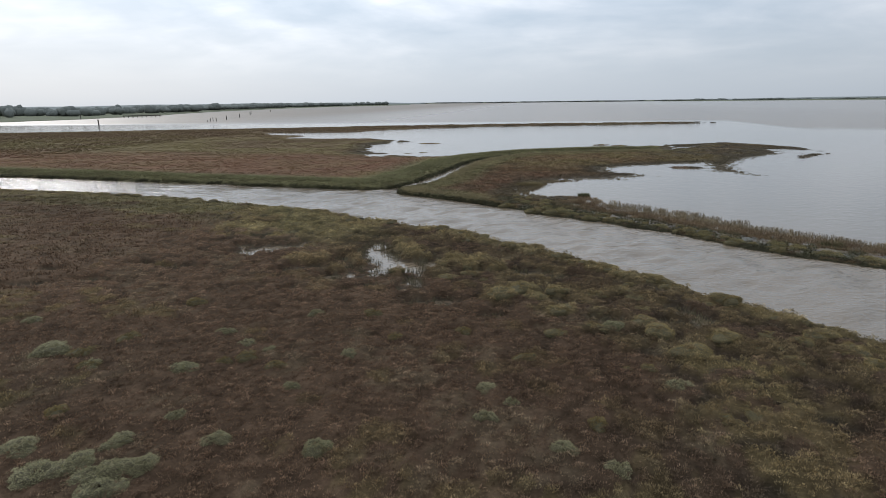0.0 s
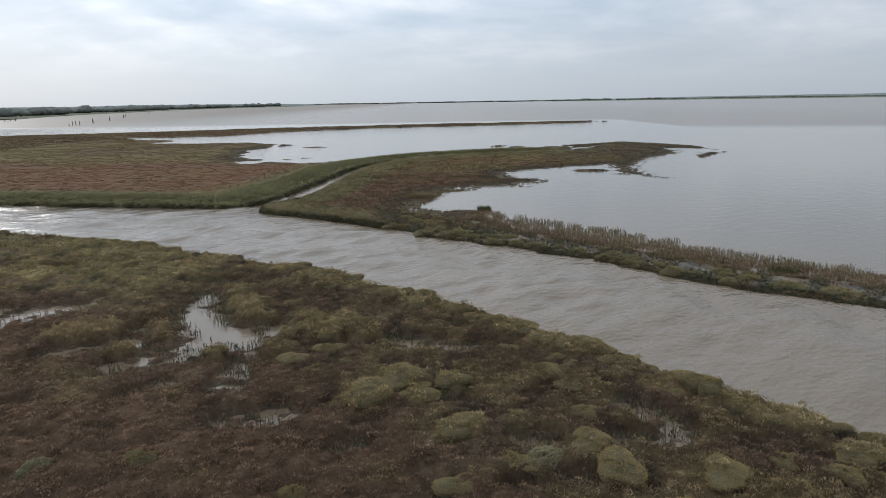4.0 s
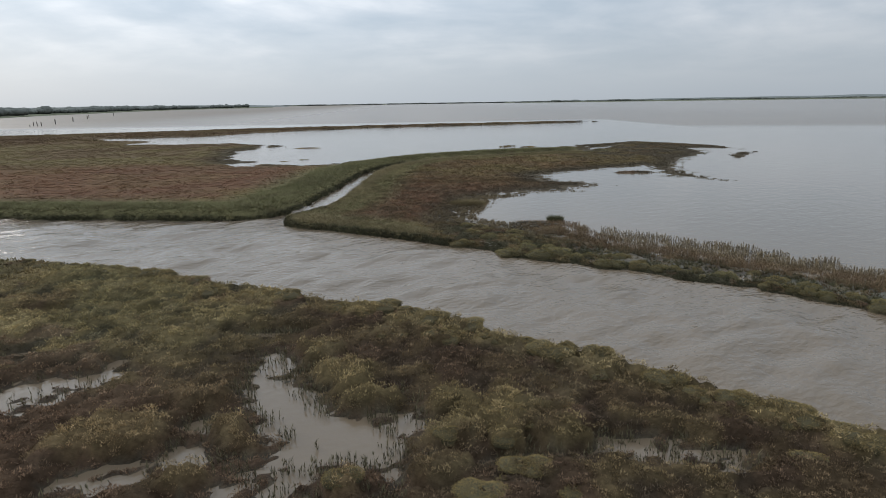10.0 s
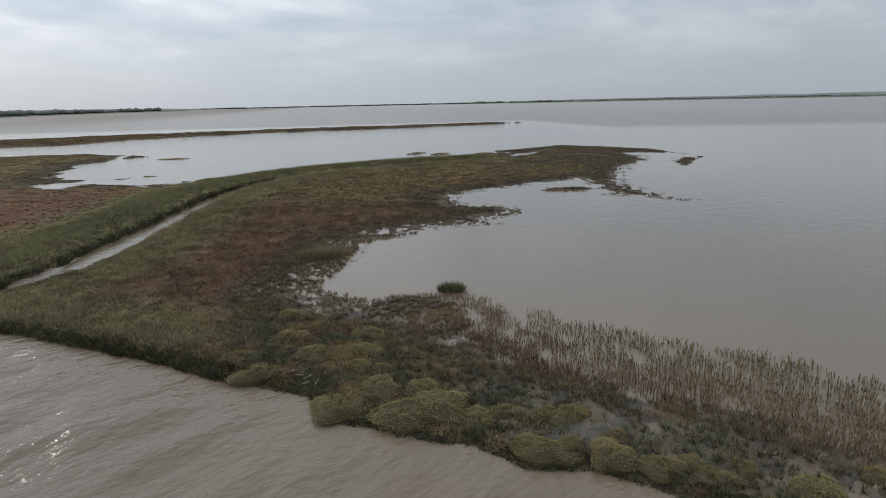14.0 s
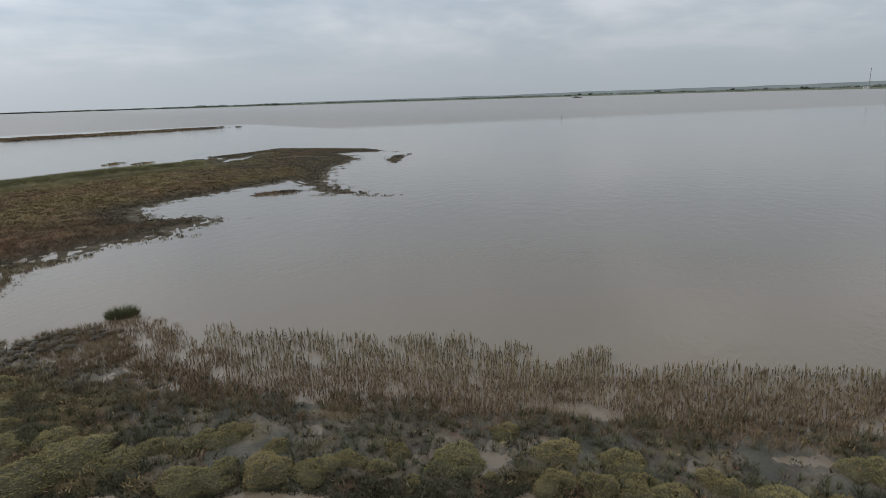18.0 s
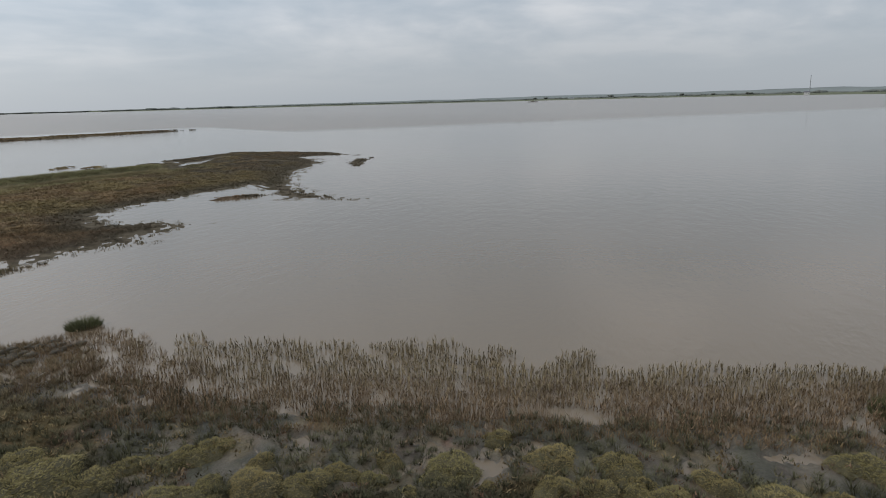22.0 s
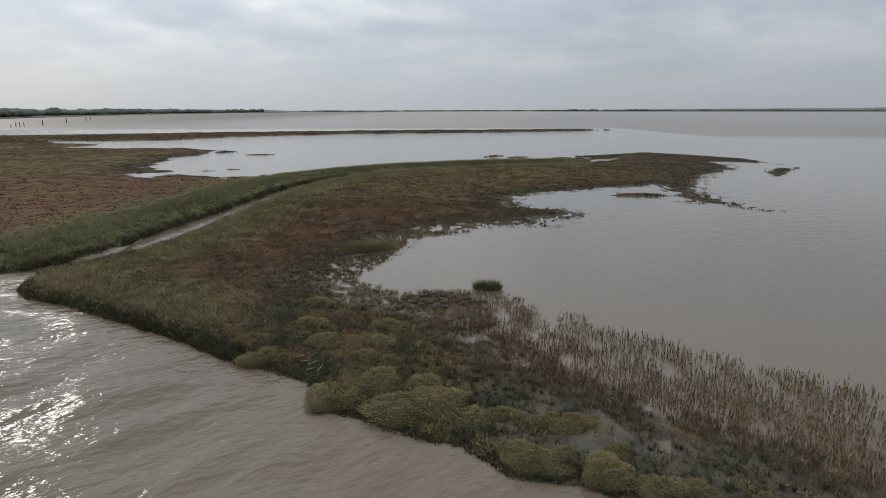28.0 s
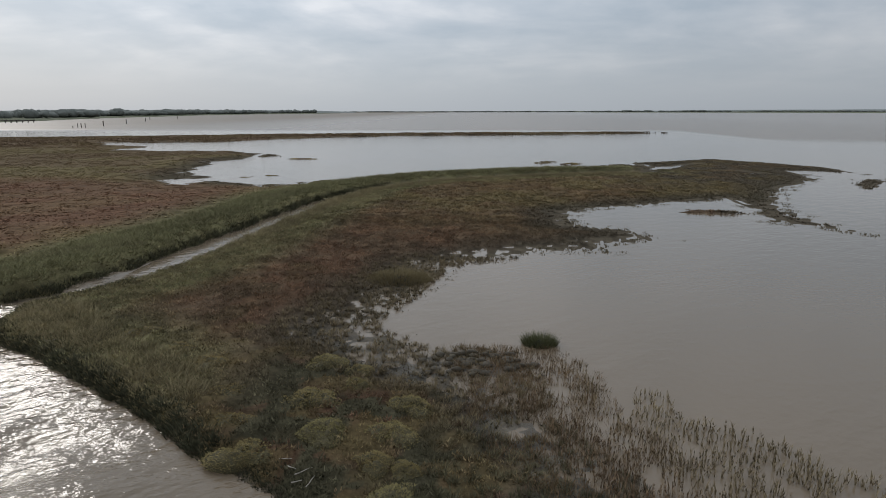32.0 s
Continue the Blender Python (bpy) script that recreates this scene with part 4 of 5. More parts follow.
def cordgrass():
    """Stiff stalks that stand in the shallows of the lagoon."""
    band = PEN_REEDS[2:] + REED_OUTER[::-1][:-2]
    x, y = plots_in(0, 56, 30, 82, 0.165)
    s = signed(x, y, band) + (fractal(x, y, 2.4, 2, 301) - 0.5) * 3.4
    inner = to_lines(x, y, PEN_REEDS, False)[0]
    clump = fractal(x, y, 0.9, 2, 311)
    thin = smooth(y, 66, 76)
    keep = (s > -0.1) & (clump > 0.30 + 0.18 * thin) & (rng.uniform(0, 1, len(x)) > 0.18 + 0.5 * thin) & (signed(x, y, PENINSULA) < 1.2)
    x, y, inner = x[keep], y[keep], inner[keep]
    z = np.maximum(survey(x, y)["h"], -0.12)
    f = smooth(inner + 2.0 * (fractal(x, y, 2.0, 2, 319) - 0.5), 0.3, 3.2)[:, None]
    tone = np.array((0.185, 0.128, 0.078)) * (1 - f) + np.array((0.208, 0.163, 0.098)) * f
    tone = tone * (0.8 + 0.4 * fractal(x, y, 3.0, 2, 321))[:, None]
    tall = 0.24 + 0.26 * fractal(x, y, 2.5, 2, 331) + 0.08 * smooth(inner, 0.5, 3.0)
    reeds("cordgrass", x, y, z, tone, tall, 0.036, "olive and tan cordgrass stalks standing in shallow water", 8)
    # the low matted growth at their foot
    x, y = scatter(2, 50, 34, 78, 46)
    inner = to_lines(x, y, PEN_REEDS, False)[0]
    s = signed(x, y, band)
    keep = (inner < 3.1) & (s > np.where(x > 6, -1.5, -2.4)) & (fractal(x, y, 1.5, 3, 345) > 0.36)
    x, y = x[keep], y[keep]
    z = np.maximum(survey(x, y)["h"], -0.05)
    tone = np.array((0.150, 0.102, 0.060)) * (0.6 + 0.8 * fractal(x, y, 1.2, 2, 347))[:, None]
    tufts("matted_stalks", x, y, z, tone, 5, 0.24, 0.022, 0.12, 0.7, STALK_MAT,
          "low red-brown matted stalks at the edge of the cordgrass", "saltmarsh plants")
    # thin stalks along the lagoon's other shores, on the islets and in the marsh pools
    x, y = scatter(-6, 72, 76, 160, 6)
    p = survey(x, y)
    keep = (p["s"] > -1.6) & (p["s"] < 0.9) & (p["lag"] > 0.3) & (p["h"] < 0.12) & (fractal(x, y, 1.6, 2, 341) > 0.52)
    tufts("cordgrass", x[keep], y[keep], np.maximum(p["h"][keep], -0.1), np.tile((0.118, 0.100, 0.062), (keep.sum(), 1)), 6, 0.11, 0.035,
          0.2, 0.6, STALK_MAT, "dark cordgrass along the muddy lagoon shore", "cordgrass", 1.0, True)
    x, y = plots_in(-34, 12, 20, 56, 0.13)
    p = survey(x, y)
    keep = (p["h"] < 0.07) & (p["south"] > 1.5) & (fractal(x, y, 0.8, 2, 351) > 0.43 + 0.32 * smooth(p["wet"], 0.05, 0.7)) & (rng.uniform(0, 1, len(x)) > np.where(x < -17, 0.85, 0.4))
    tone = np.array((0.125, 0.108, 0.064)) * (0.7 + 0.6 * p["g2"][keep])[:, None]
    reeds("cordgrass", x[keep], y[keep], np.maximum(p["h"][keep], -0.1), tone, 0.40, 0.034, "thin stalks standing in the marsh pools", 6)


def mud_tufts():
    """Dark spiky rosettes on the bare mud behind the cordgrass."""
    x, y = plots_in(-8, 44, 36, 96, 0.34)
    p = survey(x, y)
    keep = (p["pen"] > -0.8) & (p["mud"] > 0.15) & (p["h"] > -0.05) & (fractal(x, y, 1.3, 2, 471) > np.where(x > 6, 0.42, 0.33)) & (rng.uniform(0, 1, len(x)) > 0.12)
    x, y, h = x[keep], y[keep], np.maximum(p["h"][keep], 0)
    n, blades = len(x), 30
    k = n * blades
    rep = lambda a: np.repeat(a, blades, axis=0)
    size = rep(rng.uniform(0.7, 1.7, n))
    ang, r = rng.uniform(0, 2 * np.pi, k), np.sqrt(rng.uniform(0, 1, k))
    bx, by = rep(x) + np.cos(ang) * r * 0.09 * size, rep(y) + np.sin(ang) * r * 0.09 * size
    rise, out = (0.20 - 0.09 * r) * size * rng.uniform(0.7, 1.2, k), (0.03 + 0.13 * r) * size
    w = 0.013 * rng.uniform(0.7, 1.4, k)
    sx, sy = -np.sin(ang) * w, np.cos(ang) * w
    v = np.stack([np.stack([bx - sx, by - sy, rep(h) - 0.02], 1), np.stack([bx + sx, by + sy, rep(h) - 0.02], 1),
                  np.stack([bx + np.cos(ang) * out, by + np.sin(ang) * out, rep(h) + rise], 1)], 1).reshape(-1, 3)
    away = smooth(y, 64, 74)[:, None]
    tone = (np.array((0.072, 0.068, 0.039)) * (1 - away) + np.array((0.125, 0.097, 0.058)) * away) * (0.6 + 0.9 * fractal(x, y, 2.0, 2, 371))[:, None]
    c = np.repeat(rep(tone) * rng.uniform(0.6, 1.5, (k, 1)), 3, axis=0)
    tagged(new("mud_plants", mesh_from("mud_plants", v, np.arange(k * 3).reshape(-1, 3), c, LEAF_MAT)),
           "dark spiky plant rosettes dotted over wet mud", "saltmarsh plants", kind="stuff")


south_carpet()
peninsula_carpet()
north_carpet()
far_carpet()
bank_grass()
bank_fringe()
cordgrass()
mud_tufts()


# ---- bushes ----
def bush_meshes(seed, leaves, size, lump, cover):
    """A low lumpy mound of twigs and the leaves that cover it, about 1 m across."""
    r = np.random.default_rng(seed)
    ph = r.uniform(0, 6.28, 3)

    def reach(ang):
        return 0.5 * (1 + 0.17 * np.sin(2 * ang + ph[0]) + 0.12 * np.sin(3 * ang + ph[1]) + 0.07 * np.sin(5 * ang + ph[2]))

    def crown(px, py):
        d = np.hypot(px, py) / reach(np.arctan2(py, px))
        near, chance = cells(px + 7.3 * seed, py, lump, seed)
        knob = np.clip(1 - (near / 0.62) ** 2, 0, 1) * (0.4 + chance)
        near2, chance2 = cells(px + 3.1 * seed, py, lump * 0.42, seed + 50)
        knob2 = np.clip(1 - (near2 / 0.6) ** 2, 0, 1) * (0.4 + chance2)
        return np.clip(1 - d ** 2.3, 0, 1) ** 0.6 * 0.27 + (knob * 0.17 + knob2 * 0.075) * np.clip(1.06 - d ** 4, 0, 1)

    rings, spokes = 10, 26
    share = np.concatenate([np.linspace(0.06, 0.95, rings) ** 0.8, [0.97]])
    ang = np.arange(spokes) * 2 * np.pi / spokes
    px = (share[:, None] * reach(ang) * np.cos(ang)).ravel()
    py = (share[:, None] * reach(ang) * np.sin(ang)).ravel()
    pz = crown(px, py) * 0.84 - 0.03
    pz[rings * spokes:] = -0.5
    i, j = np.meshgrid(np.arange(rings), np.arange(spokes), indexing="ij")
    k = (j + 1) % spokes
    quads = np.stack([i * spokes + j, (i + 1) * spokes + j, (i + 1) * spokes + k, i * spokes + k], -1).reshape(-1, 4)
    # core coloured dark so gaps between leaves look deep in shade
    core = mesh_from("bush_core", np.stack([px, py, pz], 1), quads, np.tile((0.070, 0.060, 0.032), (len(px), 1)), WOODY_MAT, 4, False)
    # upright leafy shoots, thickest on the crown and hanging over the rim
    n = leaves
    spin, rim = r.uniform(0, 2 * np.pi, n), np.arange(n) % 5 == 0
    d = np.where(rim, r.uniform(0.93, 1.06, n), np.sqrt(r.uniform(0, 1, n)))
    lx, ly = d * reach(spin) * np.cos(spin), d * reach(spin) * np.sin(spin)
    lz = np.where(rim, r.uniform(-0.30, 0.12, n), crown(lx, ly) * r.uniform(0.0, 1.0, n) ** 0.2 - 0.02)
    c = np.stack([lx, ly, lz], 1)
    turn = r.uniform(0, 2 * np.pi, n)
    a = np.stack([np.cos(turn), np.sin(turn), r.normal(0, 0.3, n)], 1)
    b = r.normal(size=(n, 3)) * 0.42 + np.stack([lx * 1.5, ly * 1.5, np.full(n, 1.0)], 1)
    b /= np.linalg.norm(b, axis=1)[:, None]
    s = size * r.uniform(0.6, 1.5, (n, 1))
    v = np.stack([c - a * s * 0.24, c + a * s * 0.24, c + b * s], 1).reshape(-1, 3)
    foliage = mesh_from("bush_foliage", v, np.arange(len(v)).reshape(-1, 3), None, cover)
    return core, foliage


BUSH_KINDS = [bush_meshes(11 + i, 7000, 0.034, 0.22 + 0.03 * (i % 3), PURSLANE_MAT) for i in range(7)]
HEDGE_KINDS = [bush_meshes(31 + i, 6500, 0.034, 0.22, CUSHION_MAT) for i in range(5)]


def bush(x, y, across, tall, turn, kind, pale=False, kinds=BUSH_KINDS, what=""):
    core, foliage = kinds[kind % len(kinds)]
    if pale:
        key = foliage.name + "_pale"
        if key not in bpy.data.meshes:
            copy = foliage.copy()
            copy.name = key
            copy.materials[0] = PURSLANE_PALE_MAT
        foliage = bpy.data.meshes[key]
    z = max(0.06, float(survey(np.array([x]), np.array([y]))["h"][0])) - 0.08
    ob = new("purslane_bush", core)
    ob.matrix_world = Matrix.LocRotScale((x, y, z), Euler((0, 0, turn)), (across, across * 0.85, tall))
    child = new("foliage", foliage)
    child.parent = ob
    what = what or "low pale sage-green bush on brown marsh"
    return tagged(ob, what, "bush", "purslane bushes")


# mounds that stand out singly: x, y, width
PEN_MOUNDS = [(-4.0, 68.0, 1.7), (0.8, 71.2, 1.5), (0.3, 69.2, 1.7), (0.0, 67.4, 1.2), (1.0, 67.2, 1.0), (-1.8, 69.0, 1.6), (-0.7, 64.4, 2.2),
              (0.7, 65.2, 2.0), (2.2, 63.4, 2.7), (2.3, 65.0, 1.6), (3.6, 62.6, 1.8), (5.0, 62.8, 1.2), (6.4, 62.2, 1.5), (7.3, 62.2, 1.3),
              (5.5, 60.1, 1.6), (6.5, 60.1, 1.1), (7.5, 59.4, 1.5), (8.2, 60.5, 0.9), (-3.2, 75.0, 1.6), (-1.7, 74.3, 1.2), (-1.5, 72.9, 1.0),
              (-3.0, 71.5, 1.9), (24.2, 45.2, 2.0), (26.6, 43.6, 2.2), (29.5, 41.2, 2.1), (33.0, 38.6, 2.3)]
PEN_MOUNDS_EAST = [(9.7, 58.5, 1.0), (8.7, 58.5, 1.3), (10.3, 57.5, 1.0), (12.2, 56.5, 1.9), (10.7, 56.3, 0.9), (12.6, 55.2, 0.7), (15.0, 55.0, 1.5),
                   (13.9, 53.9, 1.1), (16.2, 53.5, 1.5), (15.8, 52.6, 0.9), (17.5, 51.2, 1.2), (14.8, 53.1, 1.1), (15.3, 52.2, 1.1), (15.9, 51.5, 1.3),
                   (17.9, 49.3, 1.9), (21.4, 49.0, 1.6), (21.2, 48.1, 1.3), (22.8, 48.0, 1.1), (22.4, 47.3, 1.5), (20.7, 46.4, 1.3), (20.2, 47.2, 1.2),
                   (19.2, 48.7, 1.0), (14.6, 57.0, 1.0), (11.2, 58.2, 0.9)]
WEST_LOW = [(-6.1, 72.0, 1.8), (-5.1, 69.9, 1.5), (-7.9, 74.5, 1.6), (-10.0, 76.1, 1.9), (-12.7, 78.0, 1.7), (-7.2, 70.8, 1.6), (-9.6, 72.9, 1.6)]
SOUTH_MOUNDS = [(-19.5, 8.3, 1.7), (-17.4, 6.9, 2.2), (-16.4, 7.6, 1.6), (-15.1, 7.2, 1.8), (-15.9, 9.3, 1.3), (-14.1, 7.8, 1.4),
                (-14.6, 6.3, 1.8), (-12.2, 9.9, 1.2), (-8.1, 9.8, 1.2), (-11.1, 14.7, 0.9), (-9.6, 18.8, 1.2), (-25.6, 17.2, 2.1),
                (-22.2, 15.8, 1.3), (-2.2, 15.8, 1.3), (-1.0, 14.6, 1.0), (3.0, 10.0, 1.2), (4.3, 24.6, 1.5), (-2.0, 13.0, 0.9),
                (-17.3, 16.1, 1.6), (-15.6, 19.6, 1.2)]
SOUTH_CUSHIONS = [(-23.7, 17.3, 1.6), (-22.3, 15.7, 1.2), (-30.3, 21.4, 1.5), (-22.6, 19.5, 1.4), (-14.7, 17.7, 1.3), (-17.6, 21.0, 1.1), (-12.8, 16.9, 1.1),
                  (-20.1, 11.0, 1.2), (-14.9, 11.5, 0.9), (-7.8, 21.5, 1.0), (-10.0, 25.0, 1.2), (1.1, 11.1, 1.1), (2.5, 12.9, 1.0), (-0.5, 19.3, 1.1),
                  (6.4, 17.0, 1.3), (7.8, 14.1, 1.2), (-4.1, 22.8, 1.0), (-13.5, 24.6, 1.0), (-22.1, 25.7, 1.3), (-15.6, 17.0, 0.9), (-14.0, 18.8, 0.9)]
count = 0
for bx, by, across in PEN_MOUNDS + PEN_MOUNDS_EAST:
    inland = across * 0.31 - float(signed(np.array([bx]), np.array([by]), PENINSULA)[0])
    if inland > 0:
        bx, by = bx + 0.5 * inland, by + 0.85 * inland
    size = "large" if across > 1.9 else "small" if across < 1.3 else "rounded"
    bush(bx, by, across * 1.16, 0.42 + 0.22 * across, count * 2.4, count, False, BUSH_KINDS, size + " yellow-green sea purslane bush on the muddy spit")
    count += 1
for bx, by, across in WEST_LOW:
    bush(bx, by, across, 0.45, count * 2.4, count, False, HEDGE_KINDS, "flat dull olive bush among dark plants on the spit")
    count += 1
for bx, by, across in EAST_MOUNDS + BANK_MOUNDS:
    bush(bx, by, across * 1.05, 0.24 + 0.09 * across, count * 2.4, count, False, HEDGE_KINDS, "olive sea purslane bush among brown saltmarsh plants")
    count += 1
for bx, by, across in SOUTH_MOUNDS:
    bush(bx, by, across * 1.05, 0.58 + 0.14 * across, count * 2.4, count, True)
    count += 1
for bx, by, across in SOUTH_CUSHIONS:
    bush(bx, by, across * 1.05, 0.56 + 0.12 * across, count * 2.4, count, count % 3 == 0, HEDGE_KINDS,
         "flat sage-green cushion bush on brown marsh" if count % 3 == 0 else "flat olive-tan cushion bush on brown marsh")
    count += 1
# low bushes that dot the eastern marsh, thicker towards the channel
tries = scatter(-8, 20, 8, 38, 0.45)
plots = survey(*tries)
open_ground = (plots["south"] > 2.2) & (plots["south"] < 15) & (plots["wet"] < -0.8) & (plots["soak"] < 0.25) & (fractal(*tries, 4.0, 2, 481) > 0.47)
for bx, by in list(zip(tries[0][open_ground], tries[1][open_ground]))[:46]:
    bush(float(bx), float(by), rng.uniform(0.8, 1.8), rng.uniform(0.26, 0.42), rng.uniform(0, 6), count, False, HEDGE_KINDS,
         "olive-green low bush on the near marsh")
    count += 1
# the unbroken hedge of them along the near bank
line = SOUTH_SHORE[3:14]
for (ax, ay), (bx, by) in zip(line, line[1:]):
    length = math.hypot(bx - ax, by - ay)
    for i in range(int(length / 1.15)):
        f = (i + rng.uniform(0.1, 0.9)) / (length / 1.15)
        off = rng.uniform(0.35, 1.5)
        nx, ny = (by - ay) / length, -(bx - ax) / length
        bush(ax + (bx - ax) * f + nx * off, ay + (by - ay) * f + ny * off, rng.uniform(1.0, 1.9), rng.uniform(0.34, 0.56), rng.uniform(0, 6), count, False, HEDGE_KINDS,
             "olive bush in the unbroken fringe above the channel")
        count += 1


def tussock(x, y, across, tall, seed, label, mat=TUSSOCK_MAT):
    r = np.random.default_rng(seed)
    n = int(800 * across)
    ang, rad = r.uniform(0, 2 * np.pi, n), np.sqrt(r.uniform(0, 1, n)) * across * 0.42
    bx, by = np.cos(ang) * rad, np.sin(ang) * rad * 0.8
    hh = tall * r.uniform(0.6, 1.15, n) * (1 - 0.45 * (rad / (across * 0.42)) ** 2)
    turn = r.uniform(0, 2 * np.pi, n)
    ox, oy = np.cos(turn) * 0.013, np.sin(turn) * 0.013
    ln = hh * r.uniform(0.1, 0.9, n)
    v = np.stack([np.stack([bx - ox, by - oy, np.zeros(n)], 1), np.stack([bx + ox, by + oy, np.zeros(n)], 1),
                  np.stack([bx + np.cos(ang) * ln, by + np.sin(ang) * ln, hh], 1)], 1).reshape(-1, 3)
    ob = new("grass_tussock", mesh_from("grass_tussock", v, np.arange(len(v)).reshape(-1, 3), None, mat))
    ob.location = (x, y, -0.1)
    bm = bmesh.new()
    bmesh.ops.create_uvsphere(bm, u_segments=14, v_segments=7, radius=across * 0.4)
    for w in bm.verts:
        w.co.z = max(w.co.z * 0.8 * tall / across, -0.2) + (noise.noise(w.co * 4) * 0.05)
    part("root_mound", bm, WOODY_MAT, ob, "dark muddy root mound")
    return tagged(ob, label, "grass tussock")


tussock(6.0, 78.4, 1.8, 0.66, 3, "dark green grass tussock standing alone in the lagoon")
tussock(26.2, 49.6, 2.5, 0.55, 4, "dark green grass tussock among the tan stalks")
tussock(-1.8, 89.2, 4.8, 0.75, 5, "brown-green grass clump at the lagoon edge", TUSSOCK_BROWN_MAT)


# ---- posts, jetty and marks in the water ----
def post(x, y, tall, thick, lean, label, group):
    bm = bmesh.new()
    bmesh.ops.create_cone(bm, cap_ends=True, segments=9, radius1=thick, radius2=thick * 0.85, depth=tall + 2)
    bmesh.ops.translate(bm, vec=(0, 0, tall / 2 - 1), verts=bm.verts)
    for w in bm.verts:
        w.co.x += noise.noise(w.co * 0.7) * thick * 0.3
    me = bpy.data.meshes.new("mooring_post")
    bm.to_mesh(me)
    bm.free()
    me.materials.append(TIMBER_MAT)
    ob = new("mooring_post", me)
    ob.matrix_world = pose(x, y, 0, lean[0], lean[1], 0)
    return tagged(ob, label, "post", group)


TALL = "tall dark timber mooring post in the tideway"
for px, py, tall, lean in [(-286, 366, 7.0, (0, -3)), (-445, 551, 7.0, (0, 0)), (-265, 497, 6.0, (0, -2)), (-293, 577, 6.2, (0, 2)),
                           (-336, 690, 6.0, (0, 0)), (-372, 768, 5.5, (0, 0)), (-416, 928, 5.5, (0, 0))]:
    post(px, py, tall * 0.58, 0.40, lean, TALL, "mooring posts")
for px, py, tall, lean in [(-254, 450, 4.2, (0, 2)), (-251.6, 450, 4.6, (0, -3)), (-249, 450, 4.3, (0, 0)), (-249.5, 438, 2.0, (0, 0))]:
    post(px, py, tall * 0.65, 0.28, lean, "short weathered timber pile beside others", "old pier piles")
for px, py, tall in [(205, 250.5, 1.15), (223, 248, 0.95)]:
    post(px, py, tall, 0.10, (0, 3), "thin dark marker stake in open water", "marker stakes")


def box(bm, x0, x1, y0, y1, z0, z1):
    m = Matrix.LocRotScale(((x0 + x1) / 2, (y0 + y1) / 2, (z0 + z1) / 2), None, (x1 - x0, y1 - y0, z1 - z0))
    bmesh.ops.create_cube(bm, size=1.0, matrix=m)


def jetty():
    base = new("jetty")
    base.matrix_world = pose(-422, 614, 0, 0, 0, 34.5) @ Matrix.Scale(0.78, 4)
    bm = bmesh.new()
    box(bm, -24, 24, -1.6, 1.6, 2.1, 3.0)
    part("deck", bm, TIMBER_MAT, base)
    for i in range(9):
        for side in (-1.3, 1.3):
            bm = bmesh.new()
            bmesh.ops.create_cone(bm, cap_ends=True, segments=7, radius1=0.55, radius2=0.5, depth=5.2,
                                  matrix=Matrix.Translation((-22.5 + i * 5.6, side, 0.6)))
            part("pile", bm, TIMBER_MAT, base)
    for side in (-1.5, 1.5):
        bm = bmesh.new()
        box(bm, -24, 24, side - 0.06, side + 0.06, 3.9, 4.05)
        for i in range(13):
            box(bm, -23.9 + i * 3.95, -23.75 + i * 3.95, side - 0.06, side + 0.06, 3.0, 3.9)
        part("railing", bm, TIMBER_MAT, base)
    tagged(base, "long dark timber jetty on piles by the far shore", "jetty")


jetty()


# ---- far shores ----
def polar(az, dist):
    return math.sin(radians(az)) * dist, math.cos(radians(az)) * dist


def far_shore(name, marks, depth, label):
    """A low strip of land along marks of bearing, distance and height, as seen from the plan's origin."""
    v, f = [], []
    steps = []
    for (a0, d0, h0), (a1, d1, h1) in zip(marks, marks[1:]):
        n = max(2, int(abs(a1 - a0) * 4))
        steps += [(a0 + (a1 - a0) * i / n, d0 + (d1 - d0) * i / n, h0 + (h1 - h0) * i / n) for i in range(n)]
    steps.append(marks[-1])
    rows = [(-0.004, -1.0), (0.0, 0.35), (0.01, 0.5), (0.2, 0.7), (0.55, 1.0), (1.0, 1.0)]
    for i, (a, d, h) in enumerate(steps):
        wob = noise.noise(Vector((a * 0.9, 3.1, d * 0.001)))
        for k, (back, up) in enumerate(rows):
            x, y = polar(a, d * (1 + 0.006 * wob) + depth * back)
            top = 0.9 if k < 3 else h * (0.9 + 0.22 * noise.noise(Vector((a * 0.35, k * 0.4, 0))))
            v.append((x, y, up * top if k else -1.2))
    w = len(rows)
    for i in range(len(steps) - 1):
        for k in range(w - 1):
            f.append((i * w + k, i * w + k + 1, (i + 1) * w + k + 1, (i + 1) * w + k))
    ob = new(name, mesh_from(name, np.array(v), np.array(f), None, FAR_FIELD_MAT, 4, False))
    return tagged(ob, label, "shore", kind="structure")


WEST_MARKS = [(-75, 500, 3), (-60, 540, 3), (-50, 600, 3), (-43, 660, 3), (-39.2, 700, 3), (-35.2, 790, 3), (-33, 860, 3), (-31, 1010, 3),
              (-28.5, 1180, 3), (-25.5, 1380, 3), (-21.6, 1800, 3), (-17, 2250, 3), (-13.6, 2450, 3), (-11.8, 2700, 2)]
MID_MARKS = [(-14, 3900, 6), (-6, 4100, 6), (4, 4100, 8), (12, 4000, 8)]
EAST_MARKS = [(10, 3600, 3), (16, 3400, 4), (24, 3200, 5), (34, 3000, 5), (44, 2850, 5), (54, 2650, 5), (60, 2400, 5), (66, 2000, 5),
              (72, 1580, 5), (77, 1320, 5), (85, 1180, 6), (100, 1050, 6)]
HILL_MARKS = [(10, 4300, 8), (22, 4200, 14), (34, 4000, 18), (46, 3800, 22), (58, 3500, 25), (70, 3000, 24), (84, 2800, 23), (105, 2700, 23)]
